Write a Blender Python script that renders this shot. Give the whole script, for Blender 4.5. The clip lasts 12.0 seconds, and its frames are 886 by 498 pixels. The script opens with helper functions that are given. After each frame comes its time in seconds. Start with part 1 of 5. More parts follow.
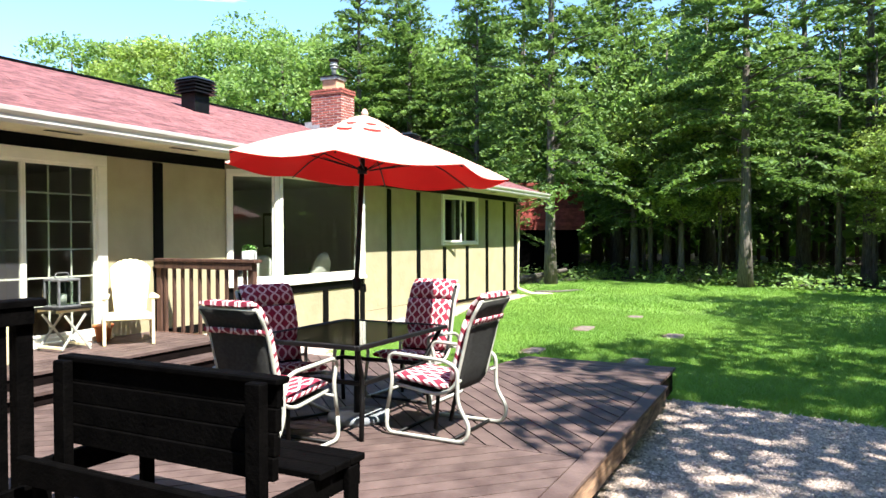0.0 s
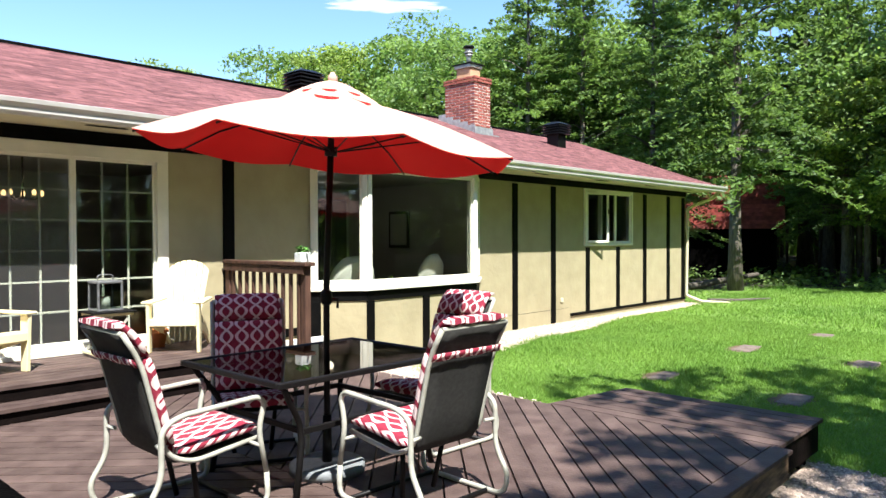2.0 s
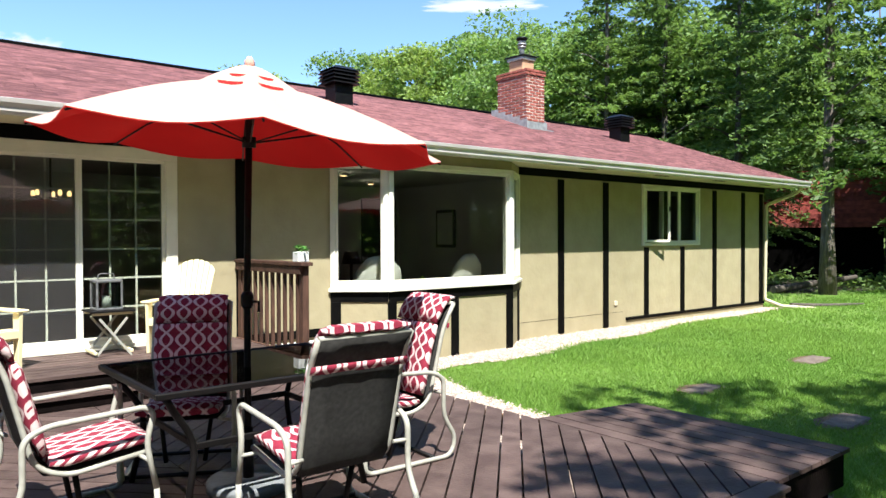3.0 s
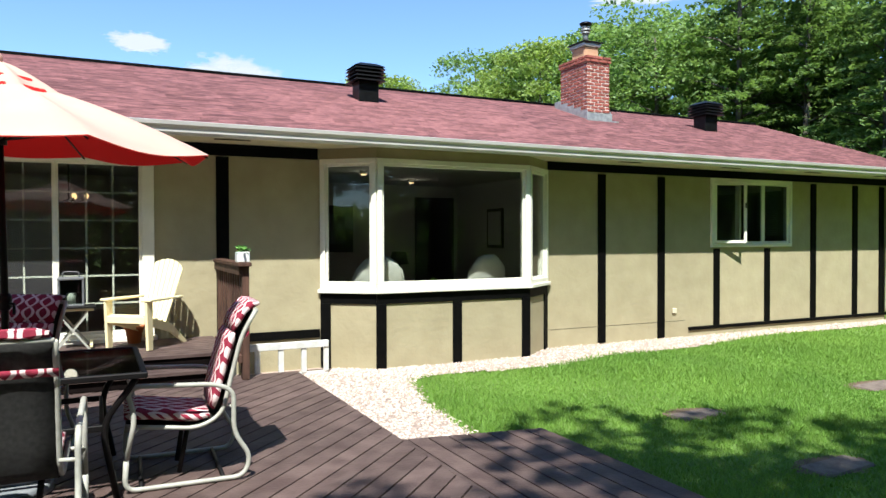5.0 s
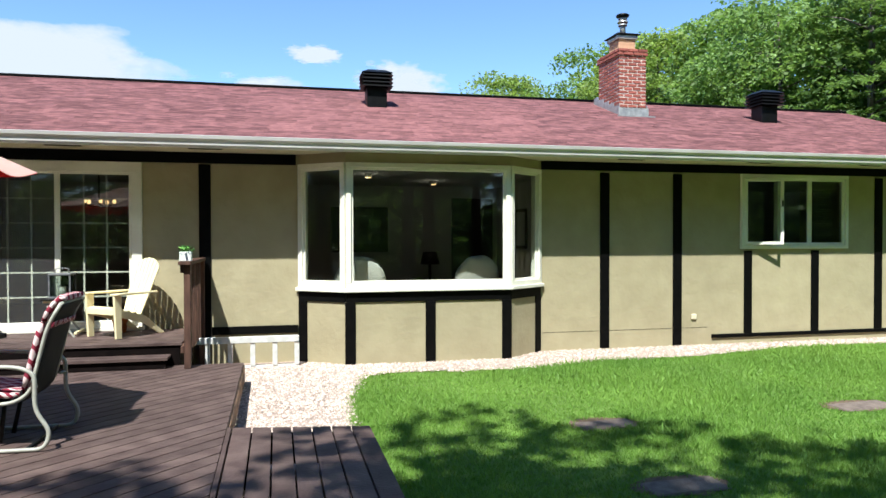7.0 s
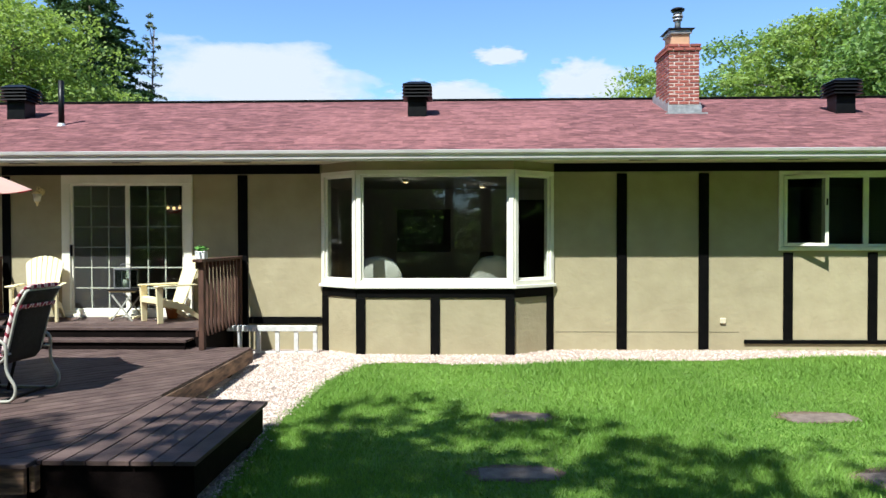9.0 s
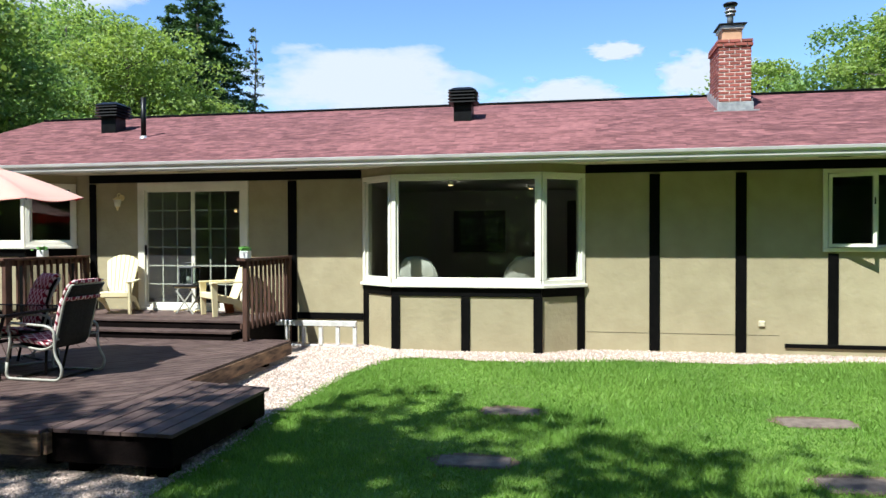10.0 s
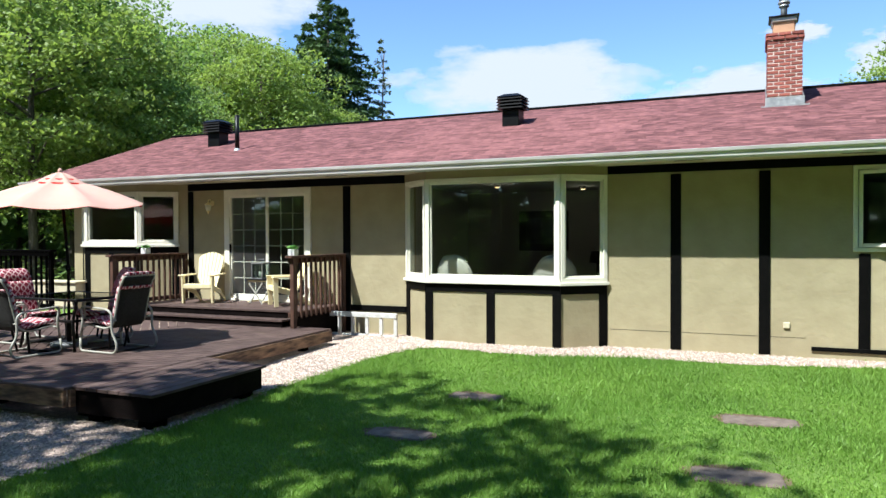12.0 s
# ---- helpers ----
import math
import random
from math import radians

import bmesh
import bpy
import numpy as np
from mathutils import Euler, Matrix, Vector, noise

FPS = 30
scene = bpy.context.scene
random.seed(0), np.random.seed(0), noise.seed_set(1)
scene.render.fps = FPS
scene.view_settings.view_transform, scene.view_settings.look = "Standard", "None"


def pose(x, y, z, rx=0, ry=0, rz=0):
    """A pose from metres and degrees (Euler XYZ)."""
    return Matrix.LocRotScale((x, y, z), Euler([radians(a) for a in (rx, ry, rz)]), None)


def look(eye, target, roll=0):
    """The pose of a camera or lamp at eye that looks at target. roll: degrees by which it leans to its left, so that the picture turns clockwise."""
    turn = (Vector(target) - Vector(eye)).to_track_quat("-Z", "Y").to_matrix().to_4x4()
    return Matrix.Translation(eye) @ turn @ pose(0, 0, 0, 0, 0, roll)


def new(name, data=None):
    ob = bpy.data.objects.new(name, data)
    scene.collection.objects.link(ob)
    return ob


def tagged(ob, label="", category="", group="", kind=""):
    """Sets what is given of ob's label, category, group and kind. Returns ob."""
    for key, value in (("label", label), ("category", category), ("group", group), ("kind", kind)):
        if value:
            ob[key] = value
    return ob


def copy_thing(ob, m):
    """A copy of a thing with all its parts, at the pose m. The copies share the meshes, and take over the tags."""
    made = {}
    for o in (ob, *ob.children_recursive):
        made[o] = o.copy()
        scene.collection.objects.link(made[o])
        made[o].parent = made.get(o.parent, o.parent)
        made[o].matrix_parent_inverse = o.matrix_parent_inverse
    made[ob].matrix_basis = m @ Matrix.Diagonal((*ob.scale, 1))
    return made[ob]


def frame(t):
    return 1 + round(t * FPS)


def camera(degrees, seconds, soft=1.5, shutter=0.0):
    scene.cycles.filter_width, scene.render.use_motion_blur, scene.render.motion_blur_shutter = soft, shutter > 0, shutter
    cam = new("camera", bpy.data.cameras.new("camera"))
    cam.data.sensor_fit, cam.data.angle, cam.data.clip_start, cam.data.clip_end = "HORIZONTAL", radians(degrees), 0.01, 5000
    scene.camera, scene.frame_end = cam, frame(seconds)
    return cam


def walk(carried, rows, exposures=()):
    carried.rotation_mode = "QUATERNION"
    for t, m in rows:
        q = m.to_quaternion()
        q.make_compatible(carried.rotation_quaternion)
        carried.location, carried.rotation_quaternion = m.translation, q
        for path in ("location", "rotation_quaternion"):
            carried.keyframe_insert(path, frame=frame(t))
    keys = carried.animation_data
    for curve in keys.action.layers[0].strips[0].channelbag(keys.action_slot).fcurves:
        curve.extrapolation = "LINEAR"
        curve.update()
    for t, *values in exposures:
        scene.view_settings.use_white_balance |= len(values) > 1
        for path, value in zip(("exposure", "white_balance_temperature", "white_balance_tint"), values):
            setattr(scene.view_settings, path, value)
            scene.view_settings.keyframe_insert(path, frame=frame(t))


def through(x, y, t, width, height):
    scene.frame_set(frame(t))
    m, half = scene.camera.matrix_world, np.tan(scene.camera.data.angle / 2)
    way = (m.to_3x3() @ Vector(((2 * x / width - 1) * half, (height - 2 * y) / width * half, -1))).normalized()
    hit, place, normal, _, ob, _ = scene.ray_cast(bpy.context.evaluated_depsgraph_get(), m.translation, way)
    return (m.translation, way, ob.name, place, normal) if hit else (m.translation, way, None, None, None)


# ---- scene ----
cam = camera(63.8, 12.0)
METRES, EYE, TILT, LEAN, TURN = 14.43, 1.89, 0.0, 0.0, -63.1
ROWS = [
    (0.0, 0.0, 0.0, 0.0, -0.0, -0.97, 0.18),
    (0.5, 0.0212, 0.0305, 0.0002, 4.52, -0.98, 0.19),
    (1.0, 0.0418, 0.0593, 0.0005, 8.73, -0.98, 0.19),
    (1.5, 0.0634, 0.0869, 0.0001, 12.4, -0.96, 0.17),
    (2.0, 0.0876, 0.1141, 0.0001, 16.05, -0.96, 0.17),
    (2.5, 0.1141, 0.1409, -0.0004, 19.86, -0.95, 0.19),
    (3.0, 0.1419, 0.1678, -0.001, 23.77, -0.94, 0.21),
    (5.0, 0.2611, 0.2808, -0.0012, 37.03, -0.92, 0.14),
    (5.5, 0.2945, 0.3092, -0.0009, 40.52, -0.93, 0.13),
    (6.0, 0.3287, 0.3381, -0.0007, 43.63, -0.93, 0.11),
    (6.5, 0.3632, 0.3674, -0.0006, 46.76, -0.93, 0.1),
    (8.5, 0.501, 0.4909, 0.0012, 60.51, -0.95, 0.12),
    (9.0, 0.533, 0.5249, 0.0015, 64.76, -0.97, 0.12),
    (9.5, 0.5629, 0.5598, 0.0022, 69.21, -0.97, 0.14),
    (10.0, 0.5909, 0.5949, 0.0026, 73.78, -0.97, 0.18),
    (10.5, 0.6165, 0.6297, 0.0032, 77.81, -1.0, 0.22),
    (11.0, 0.6389, 0.6637, 0.0032, 80.48, -1.02, 0.24),
    (11.5, 0.6577, 0.6968, 0.0033, 83.41, -1.04, 0.24),
    (12.0, 0.6736, 0.73, 0.0035, 86.65, -1.04, 0.26),
]
walk(cam, [(t, pose(0, 0, EYE, TILT, LEAN, TURN) @ pose(METRES * x, METRES * y, METRES * z, 90 + pitch, roll, yaw)) for t, x, y, z, yaw, pitch, roll in ROWS],
     exposures=[(0.0, 1.92, 6050, 9), (1.0, 1.74, 6050, 9), (3.0, 1.30, 6000, 9), (6.0, 1.05, 5800, 6), (9.0, 1.0, 5750, 6), (12.0, 1.02, 5750, 6)])

# ---------------------------------------------------------------- world and sun
SUN = Vector((-0.52, -1.0, 1.72)).normalized()      # towards the sun
world = bpy.data.worlds.new("sky")
scene.world = world
world.use_nodes = True
wn, wl = world.node_tree.nodes, world.node_tree.links
sky = wn.new("ShaderNodeTexSky")
sky.sky_type = "NISHITA"
sky.sun_disc = False
sky.sun_elevation = math.asin(SUN.z)
sky.sun_rotation = math.atan2(SUN.x, SUN.y)
sky.altitude, sky.air_density, sky.dust_density, sky.ozone_density = 1000, 1.0, 0.0, 3.6
wl.new(sky.outputs[0], wn["Background"].inputs[0])
wn["Background"].inputs[1].default_value = 0.112
sun = new("sun", bpy.data.lights.new("sun", "SUN"))
sun.data.energy, sun.data.angle, sun.data.color = 5.0, radians(0.6), (1.0, 0.945, 0.83)
sun.matrix_world = look((0, 0, 30), Vector((0, 0, 30)) - SUN)


# ---------------------------------------------------------------- materials
def mat(name, a, b=None, scale=6.0, rough=0.7, bump=0.0, bscale=60.0, metal=0.0, vary=0.0, island=0.0, stretch=(1, 1, 1), spec=0.4, stain=0.0, sharp=0.165):
    """Two colours mixed by noise at two scales, with relief; vary: per object, island: per loose piece."""
    m = bpy.data.materials.new(name)
    m.use_nodes = True
    n, l = m.node_tree.nodes, m.node_tree.links
    p = n["Principled BSDF"]
    b = b or tuple(c * 0.75 for c in a)
    tc = n.new("ShaderNodeTexCoord")
    mp = n.new("ShaderNodeMapping")
    mp.inputs["Scale"].default_value = stretch
    l.new(tc.outputs["Object"], mp.inputs[0])
    tx = n.new("ShaderNodeTexNoise")
    tx.inputs["Scale"].default_value, tx.inputs["Detail"].default_value = scale, 6.0
    l.new(mp.outputs[0], tx.inputs[0])
    ramp = n.new("ShaderNodeValToRGB")
    ramp.color_ramp.elements[0].position, ramp.color_ramp.elements[1].position = 0.515 - sharp, 0.515 + sharp
    ramp.color_ramp.elements[0].color, ramp.color_ramp.elements[1].color = (*b, 1), (*a, 1)
    l.new(tx.outputs[0], ramp.inputs[0])
    col = ramp.outputs[0]
    if stain:
        t2 = n.new("ShaderNodeTexNoise")
        t2.inputs["Scale"].default_value, t2.inputs["Detail"].default_value = scale * 0.13, 5.0
        l.new(mp.outputs[0], t2.inputs[0])
        mr = n.new("ShaderNodeMapRange")
        mr.inputs[1].default_value, mr.inputs[2].default_value, mr.inputs[3].default_value, mr.inputs[4].default_value = 0.35, 0.65, 1 - stain, 1 + stain * 0.4
        l.new(t2.outputs[0], mr.inputs[0])
        vm = n.new("ShaderNodeVectorMath")
        vm.operation = "SCALE"
        l.new(col, vm.inputs[0])
        l.new(mr.outputs[0], vm.inputs["Scale"])
        col = vm.outputs[0]
    for amount, node, out in ((vary, "ShaderNodeObjectInfo", "Random"), (island, "ShaderNodeNewGeometry", "Random Per Island")):
        if amount:
            oi = n.new(node)
            mr = n.new("ShaderNodeMapRange")
            mr.inputs[3].default_value, mr.inputs[4].default_value = 1 - amount, 1 + amount
            l.new(oi.outputs[out], mr.inputs[0])
            vm = n.new("ShaderNodeVectorMath")
            vm.operation = "SCALE"
            l.new(col, vm.inputs[0])
            l.new(mr.outputs[0], vm.inputs["Scale"])
            col = vm.outputs[0]
    l.new(col, p.inputs["Base Color"])
    p.inputs["Roughness"].default_value, p.inputs["Metallic"].default_value = rough, metal
    p.inputs["Specular IOR Level"].default_value = spec
    if bump:
        tb = n.new("ShaderNodeTexNoise")
        tb.inputs["Scale"].default_value, tb.inputs["Detail"].default_value = bscale, 5.0
        l.new(mp.outputs[0], tb.inputs[0])
        bp = n.new("ShaderNodeBump")
        bp.inputs["Strength"].default_value, bp.inputs["Distance"].default_value = bump, 0.02
        l.new(tb.outputs[0], bp.inputs["Height"])
        l.new(bp.outputs[0], p.inputs["Normal"])
    return m


def leaf_mat(name, a, b, through=0.45, island=0.35):
    m = mat(name, a, b, scale=0.35, rough=0.55, island=island, spec=0.3)
    n, l = m.node_tree.nodes, m.node_tree.links
    p = n["Principled BSDF"]
    tr = n.new("ShaderNodeBsdfTranslucent")
    src = p.inputs["Base Color"].links[0].from_socket
    vm = n.new("ShaderNodeVectorMath")
    vm.operation = "MULTIPLY"
    vm.inputs[1].default_value = (1.15, 1.2, 0.7)
    l.new(src, vm.inputs[0])
    l.new(vm.outputs[0], tr.inputs[0])
    mix = n.new("ShaderNodeMixShader")
    mix.inputs[0].default_value = through
    l.new(p.outputs[0], mix.inputs[1])
    l.new(tr.outputs[0], mix.inputs[2])
    l.new(mix.outputs[0], n["Material Output"].inputs[0])
    return m


def glass_mat(name, tint=(1, 1, 1), base=0.05):
    m = bpy.data.materials.new(name)
    m.use_nodes = True
    n, l = m.node_tree.nodes, m.node_tree.links
    n.remove(n["Principled BSDF"])
    tr, gl, mix, fr, mul = (n.new(k) for k in ("ShaderNodeBsdfTransparent", "ShaderNodeBsdfGlossy", "ShaderNodeMixShader", "ShaderNodeLayerWeight", "ShaderNodeMath"))
    tr.inputs[0].default_value = (*tint, 1)
    gl.inputs["Roughness"].default_value = 0.0
    fr.inputs["Blend"].default_value = 0.5
    power = n.new("ShaderNodeMath")
    power.operation = "POWER"
    power.inputs[1].default_value = 5.0
    l.new(fr.outputs["Facing"], power.inputs[0])
    mul.operation = "MULTIPLY_ADD"
    mul.inputs[1].default_value, mul.inputs[2].default_value = 0.95, 0.04 + base
    l.new(power.outputs[0], mul.inputs[0])
    l.new(mul.outputs[0], mix.inputs[0])
    l.new(tr.outputs[0], mix.inputs[1])
    l.new(gl.outputs[0], mix.inputs[2])
    l.new(mix.outputs[0], n["Material Output"].inputs[0])
    return m


STUCCO = mat("olive_stucco", (0.388, 0.336, 0.208), (0.342, 0.293, 0.178), 3.0, 0.9, 0.38, 11, stain=0.10)
BLACK_TRIM = mat("black_trim_paint", (0.0035, 0.0032, 0.003), (0.0016, 0.0016, 0.0016), 12, 0.6, 0.2, 40, spec=0.08)
WHITE = mat("white_trim_paint", (0.81, 0.775, 0.67), (0.73, 0.695, 0.59), 4, 0.45, 0.05, 60)
CREAM = mat("cream_soffit_metal", (0.64, 0.57, 0.40), (0.55, 0.50, 0.36), 3, 0.5, 0.05, 30)
GUTTER = mat("gutter_metal", (0.66, 0.63, 0.60), (0.56, 0.53, 0.50), 2, 0.35, 0.0, 30, spec=0.6)
SHINGLE = mat("red_asphalt_shingle", (0.222, 0.098, 0.096), (0.105, 0.047, 0.05), 1.0, 0.9, 0.3, 60, island=0.27, stretch=(5, 22, 22), sharp=0.11, spec=0.12)
SHINGLE_P = mat("red_asphalt_shingle_piece", (0.222, 0.098, 0.096), (0.105, 0.047, 0.05), 1.0, 0.9, 0.3, 60, vary=0.27, stretch=(5, 22, 22), sharp=0.11, spec=0.12)
BARK_DARK = mat("dark_joint", (0.09, 0.08, 0.05), (0.06, 0.05, 0.035), 20, 0.9)
BRICK = mat("red_brick", (0.31, 0.098, 0.072), (0.225, 0.062, 0.047), 14, 0.85, 0.3, 90, vary=0.28)
MORTAR = mat("mortar", (0.74, 0.66, 0.58), (0.58, 0.51, 0.45), 20, 0.95, 0.4, 120)
FLUE = mat("clay_flue", (0.50, 0.29, 0.18), (0.42, 0.24, 0.14), 8, 0.8, 0.1, 50)
LEAD = mat("grey_flashing", (0.52, 0.53, 0.53), (0.33, 0.34, 0.35), 10, 0.45, 0.2, 30, metal=0.5)
VENT = mat("black_vent_metal", (0.006, 0.006, 0.0065), (0.003, 0.003, 0.0035), 10, 0.4, 0.0, spec=0.25)
DECK = mat("brown_deck_board", (0.125, 0.085, 0.074), (0.072, 0.046, 0.041), 5, 0.62, 0.25, 40, vary=0.14, stretch=(1, 1, 1), stain=0.12, spec=0.25)
DECK_EDGE = mat("worn_deck_fascia", (0.34, 0.21, 0.125), (0.06, 0.035, 0.025), 9, 0.75, 0.3, 50, vary=0.15, stretch=(0.4, 0.4, 2), stain=0.3)
# fascia and risers: brown wood taken near-black, their shade put into the colour
DECK_SHADED = mat("deck_board_in_shade", (0.008, 0.005, 0.0045), (0.004, 0.0026, 0.0024), 8, 0.7, 0.25, 50, vary=0.15, spec=0.06)
RAIL = mat("brown_stained_rail", (0.115, 0.06, 0.042), (0.055, 0.03, 0.022), 9, 0.65, 0.2, 60, vary=0.2, stretch=(2, 2, 0.4), spec=0.2)
BENCH = mat("black_painted_wood", (0.0022, 0.0019, 0.0018), (0.001, 0.0009, 0.0009), 10, 0.7, 0.3, 50, spec=0.02)
GRAVEL = mat("pink_gravel", (0.52, 0.40, 0.33), (0.30, 0.23, 0.19), 26, 0.95, 0.6, 90, stain=0.15)
PEBBLE = mat("pebble", (0.60, 0.48, 0.40), (0.42, 0.33, 0.28), 20, 0.9, island=0.45)
SOIL = mat("lawn_soil", (0.17, 0.26, 0.042), (0.10, 0.175, 0.028), 9, 0.95, 0.5, 60, stain=0.25)
GRASS = leaf_mat("grass_blade", (0.235, 0.375, 0.068), (0.15, 0.275, 0.045), 0.35, 0.18)
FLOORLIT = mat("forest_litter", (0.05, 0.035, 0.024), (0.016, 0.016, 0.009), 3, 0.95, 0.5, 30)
STONE = mat("paving_stone", (0.20, 0.155, 0.125), (0.12, 0.09, 0.075), 12, 0.9, 0.4, 60)
BARK = mat("grey_bark", (0.17, 0.145, 0.12), (0.075, 0.06, 0.05), 14, 0.95, 0.8, 30, stretch=(2, 2, 0.3), vary=0.2)
LEAF_A = leaf_mat("maple_leaf", (0.245, 0.345, 0.11), (0.16, 0.25, 0.08), 0.5)
LEAF_B = leaf_mat("hemlock_needle", (0.19, 0.275, 0.088), (0.10, 0.165, 0.055), 0.5)
LEAF_C = leaf_mat("spruce_needle", (0.095, 0.155, 0.06), (0.05, 0.09, 0.04), 0.3)
LEAF_E = leaf_mat("thin_grey_needle", (0.16, 0.19, 0.12), (0.10, 0.125, 0.075), 0.3)
LEAF_D = leaf_mat("yellow_green_leaf", (0.31, 0.39, 0.11), (0.21, 0.285, 0.08), 0.5)
GLASS = glass_mat("window_glass", (0.74, 0.78, 0.76), 0.0)
SCREEN = bpy.data.materials.new("grey_screen_mesh")
SCREEN.use_nodes = True
sn, sl = SCREEN.node_tree.nodes, SCREEN.node_tree.links
sn["Principled BSDF"].inputs["Base Color"].default_value = (0.30, 0.29, 0.29, 1)
sn["Principled BSDF"].inputs["Roughness"].default_value = 0.9
s_tr, s_mix = sn.new("ShaderNodeBsdfTransparent"), sn.new("ShaderNodeMixShader")
s_mix.inputs[0].default_value = 0.055
sl.new(s_tr.outputs[0], s_mix.inputs[1])
sl.new(sn["Principled BSDF"].outputs[0], s_mix.inputs[2])
sl.new(s_mix.outputs[0], sn["Material Output"].inputs[0])
ROOM = mat("grey_room_paint", (0.52, 0.51, 0.485), (0.47, 0.46, 0.44), 2, 0.9)
ROOM_FLOOR = mat("room_floor_wood", (0.16, 0.10, 0.06), (0.10, 0.06, 0.04), 4, 0.5)


# ---------------------------------------------------------------- mesh helpers
def box(bm, x0, x1, y0, y1, z0, z1, m=None):
    vs = [bm.verts.new((x, y, z)) for z in (z0, z1) for y in (y0, y1) for x in (x0, x1)]
    if m is not None:
        for v in vs:
            v.co = m @ v.co
    for f in ((0, 2, 3, 1), (4, 5, 7, 6), (0, 1, 5, 4), (2, 6, 7, 3), (0, 4, 6, 2), (1, 3, 7, 5)):
        bm.faces.new([vs[i] for i in f])
    return vs


def bevelled(bm, w=0.004, seg=1):
    bmesh.ops.bevel(bm, geom=bm.edges[:], offset=w, segments=seg, profile=0.5, affect="EDGES", clamp_overlap=True)
    return bm


def B(*a, w=0.004, m=None):
    bm = bmesh.new()
    box(bm, *a, m=m)
    return bevelled(bm, w) if w else bm


def prism(bm, poly, z0, z1):
    lo, hi = [bm.verts.new((x, y, z0)) for x, y in poly], [bm.verts.new((x, y, z1)) for x, y in poly]
    bm.faces.new(hi)
    bm.faces.new(lo[::-1])
    for i in range(len(poly)):
        j = (i + 1) % len(poly)
        bm.faces.new((lo[i], lo[j], hi[j], hi[i]))


def tube(bm, pts, r, n=8, closed=False, cap=True):
    """A round bar along points; r: one radius or one a point."""
    pts = [Vector(p) for p in pts]
    rs = [float(q) for q in r] if isinstance(r, (list, tuple)) else [float(r)] * len(pts)
    rings, side = [], None
    for i, p in enumerate(pts):
        a = pts[i - 1] if (i or closed) else p
        b = pts[(i + 1) % len(pts)] if (i < len(pts) - 1 or closed) else p
        d = (b - a).normalized()
        if side is None:
            side = d.orthogonal().normalized()
        side = (side - d * side.dot(d)).normalized()
        up = d.cross(side)
        rings.append([bm.verts.new(p + rs[i] * (math.cos(2 * math.pi * k / n) * side + math.sin(2 * math.pi * k / n) * up)) for k in range(n)])
    pairs = list(zip(rings, rings[1:])) + ([(rings[-1], rings[0])] if closed else [])
    for A, C in pairs:
        for k in range(n):
            f = bm.faces.new((A[k], A[(k + 1) % n], C[(k + 1) % n], C[k]))
            f.smooth = True
    if cap and not closed:
        bm.faces.new(rings[0][::-1])
        bm.faces.new(rings[-1])


def rounded(pts, r=0.06, n=4):
    """Points with their corners rounded."""
    pts = [Vector(p) for p in pts]
    out = [pts[0]]
    for a, b, c in zip(pts, pts[1:], pts[2:]):
        u, v = (a - b), (c - b)
        k = min(r, u.length * 0.49, v.length * 0.49)
        p, q = b + u.normalized() * k, b + v.normalized() * k
        for i in range(n + 1):
            s = i / n
            out.append(p * (1 - s) ** 2 + b * 2 * s * (1 - s) + q * s * s)
    return out + [pts[-1]]


def mesh_of(name, bm, material):
    me = bpy.data.meshes.new(name)
    bmesh.ops.recalc_face_normals(bm, faces=bm.faces[:])
    bm.to_mesh(me)
    bm.free()
    me.materials.append(material)
    return me


def part(name, bm, material, parent=None, label="", m=None):
    ob = new(name, mesh_of(name, bm, material))
    if parent:
        ob.parent = parent
    if m is not None:
        ob.matrix_basis = m
    if label:
        tagged(ob, label)
    return ob


def thing(name, label, category, m=None, group="", kind=""):
    ob = new(name)
    ob.empty_display_size = 0.2
    if m is not None:
        ob.matrix_basis = m
    return tagged(ob, label, category, group, kind)


def raw(name, verts, faces, material, smooth=False):
    """A large mesh from arrays; faces is an (n, k) array."""
    faces = np.asarray(faces)
    me = bpy.data.meshes.new(name)
    n, k = faces.shape
    me.vertices.add(len(verts))
    me.vertices.foreach_set("co", np.asarray(verts, np.float32).ravel())
    me.loops.add(n * k)
    me.loops.foreach_set("vertex_index", faces.astype(np.int32).ravel())
    me.polygons.add(n)
    me.polygons.foreach_set("loop_start", np.arange(0, n * k, k, dtype=np.int32))
    me.polygons.foreach_set("use_smooth", np.zeros(n, bool))
    me.update(calc_edges=True)
    me.materials.append(material)
    return me


rng = np.random.default_rng(7)

# ---------------------------------------------------------------- ground
WALL = 7.70          # the long facade's plane


def ground_z(x, y):
    return 0.02 + 0.11 * np.clip((y - 2.5) / 4.5, 0, 1) - 0.05 * np.clip((2.0 - y) / 3, 0, 1)


gx = np.concatenate([np.linspace(-900, -40, 12), np.linspace(-30, 50, 81), np.linspace(60, 900, 12)])
gy = np.concatenate([np.linspace(-900, -40, 12), np.linspace(-30, 50, 81), np.linspace(60, 900, 12)])
X, Y = np.meshgrid(gx, gy)
Z = ground_z(X, Y)
nx, ny = len(gx), len(gy)
idx = np.arange(nx * ny).reshape(ny, nx)
faces = np.stack([idx[:-1, :-1], idx[:-1, 1:], idx[1:, 1:], idx[1:, :-1]], -1).reshape(-1, 4)
ground = new("ground", raw("ground", np.stack([X, Y, Z], -1).reshape(-1, 3), faces, SOIL))
tagged(ground, "mown green lawn round the house", "lawn", kind="structure")


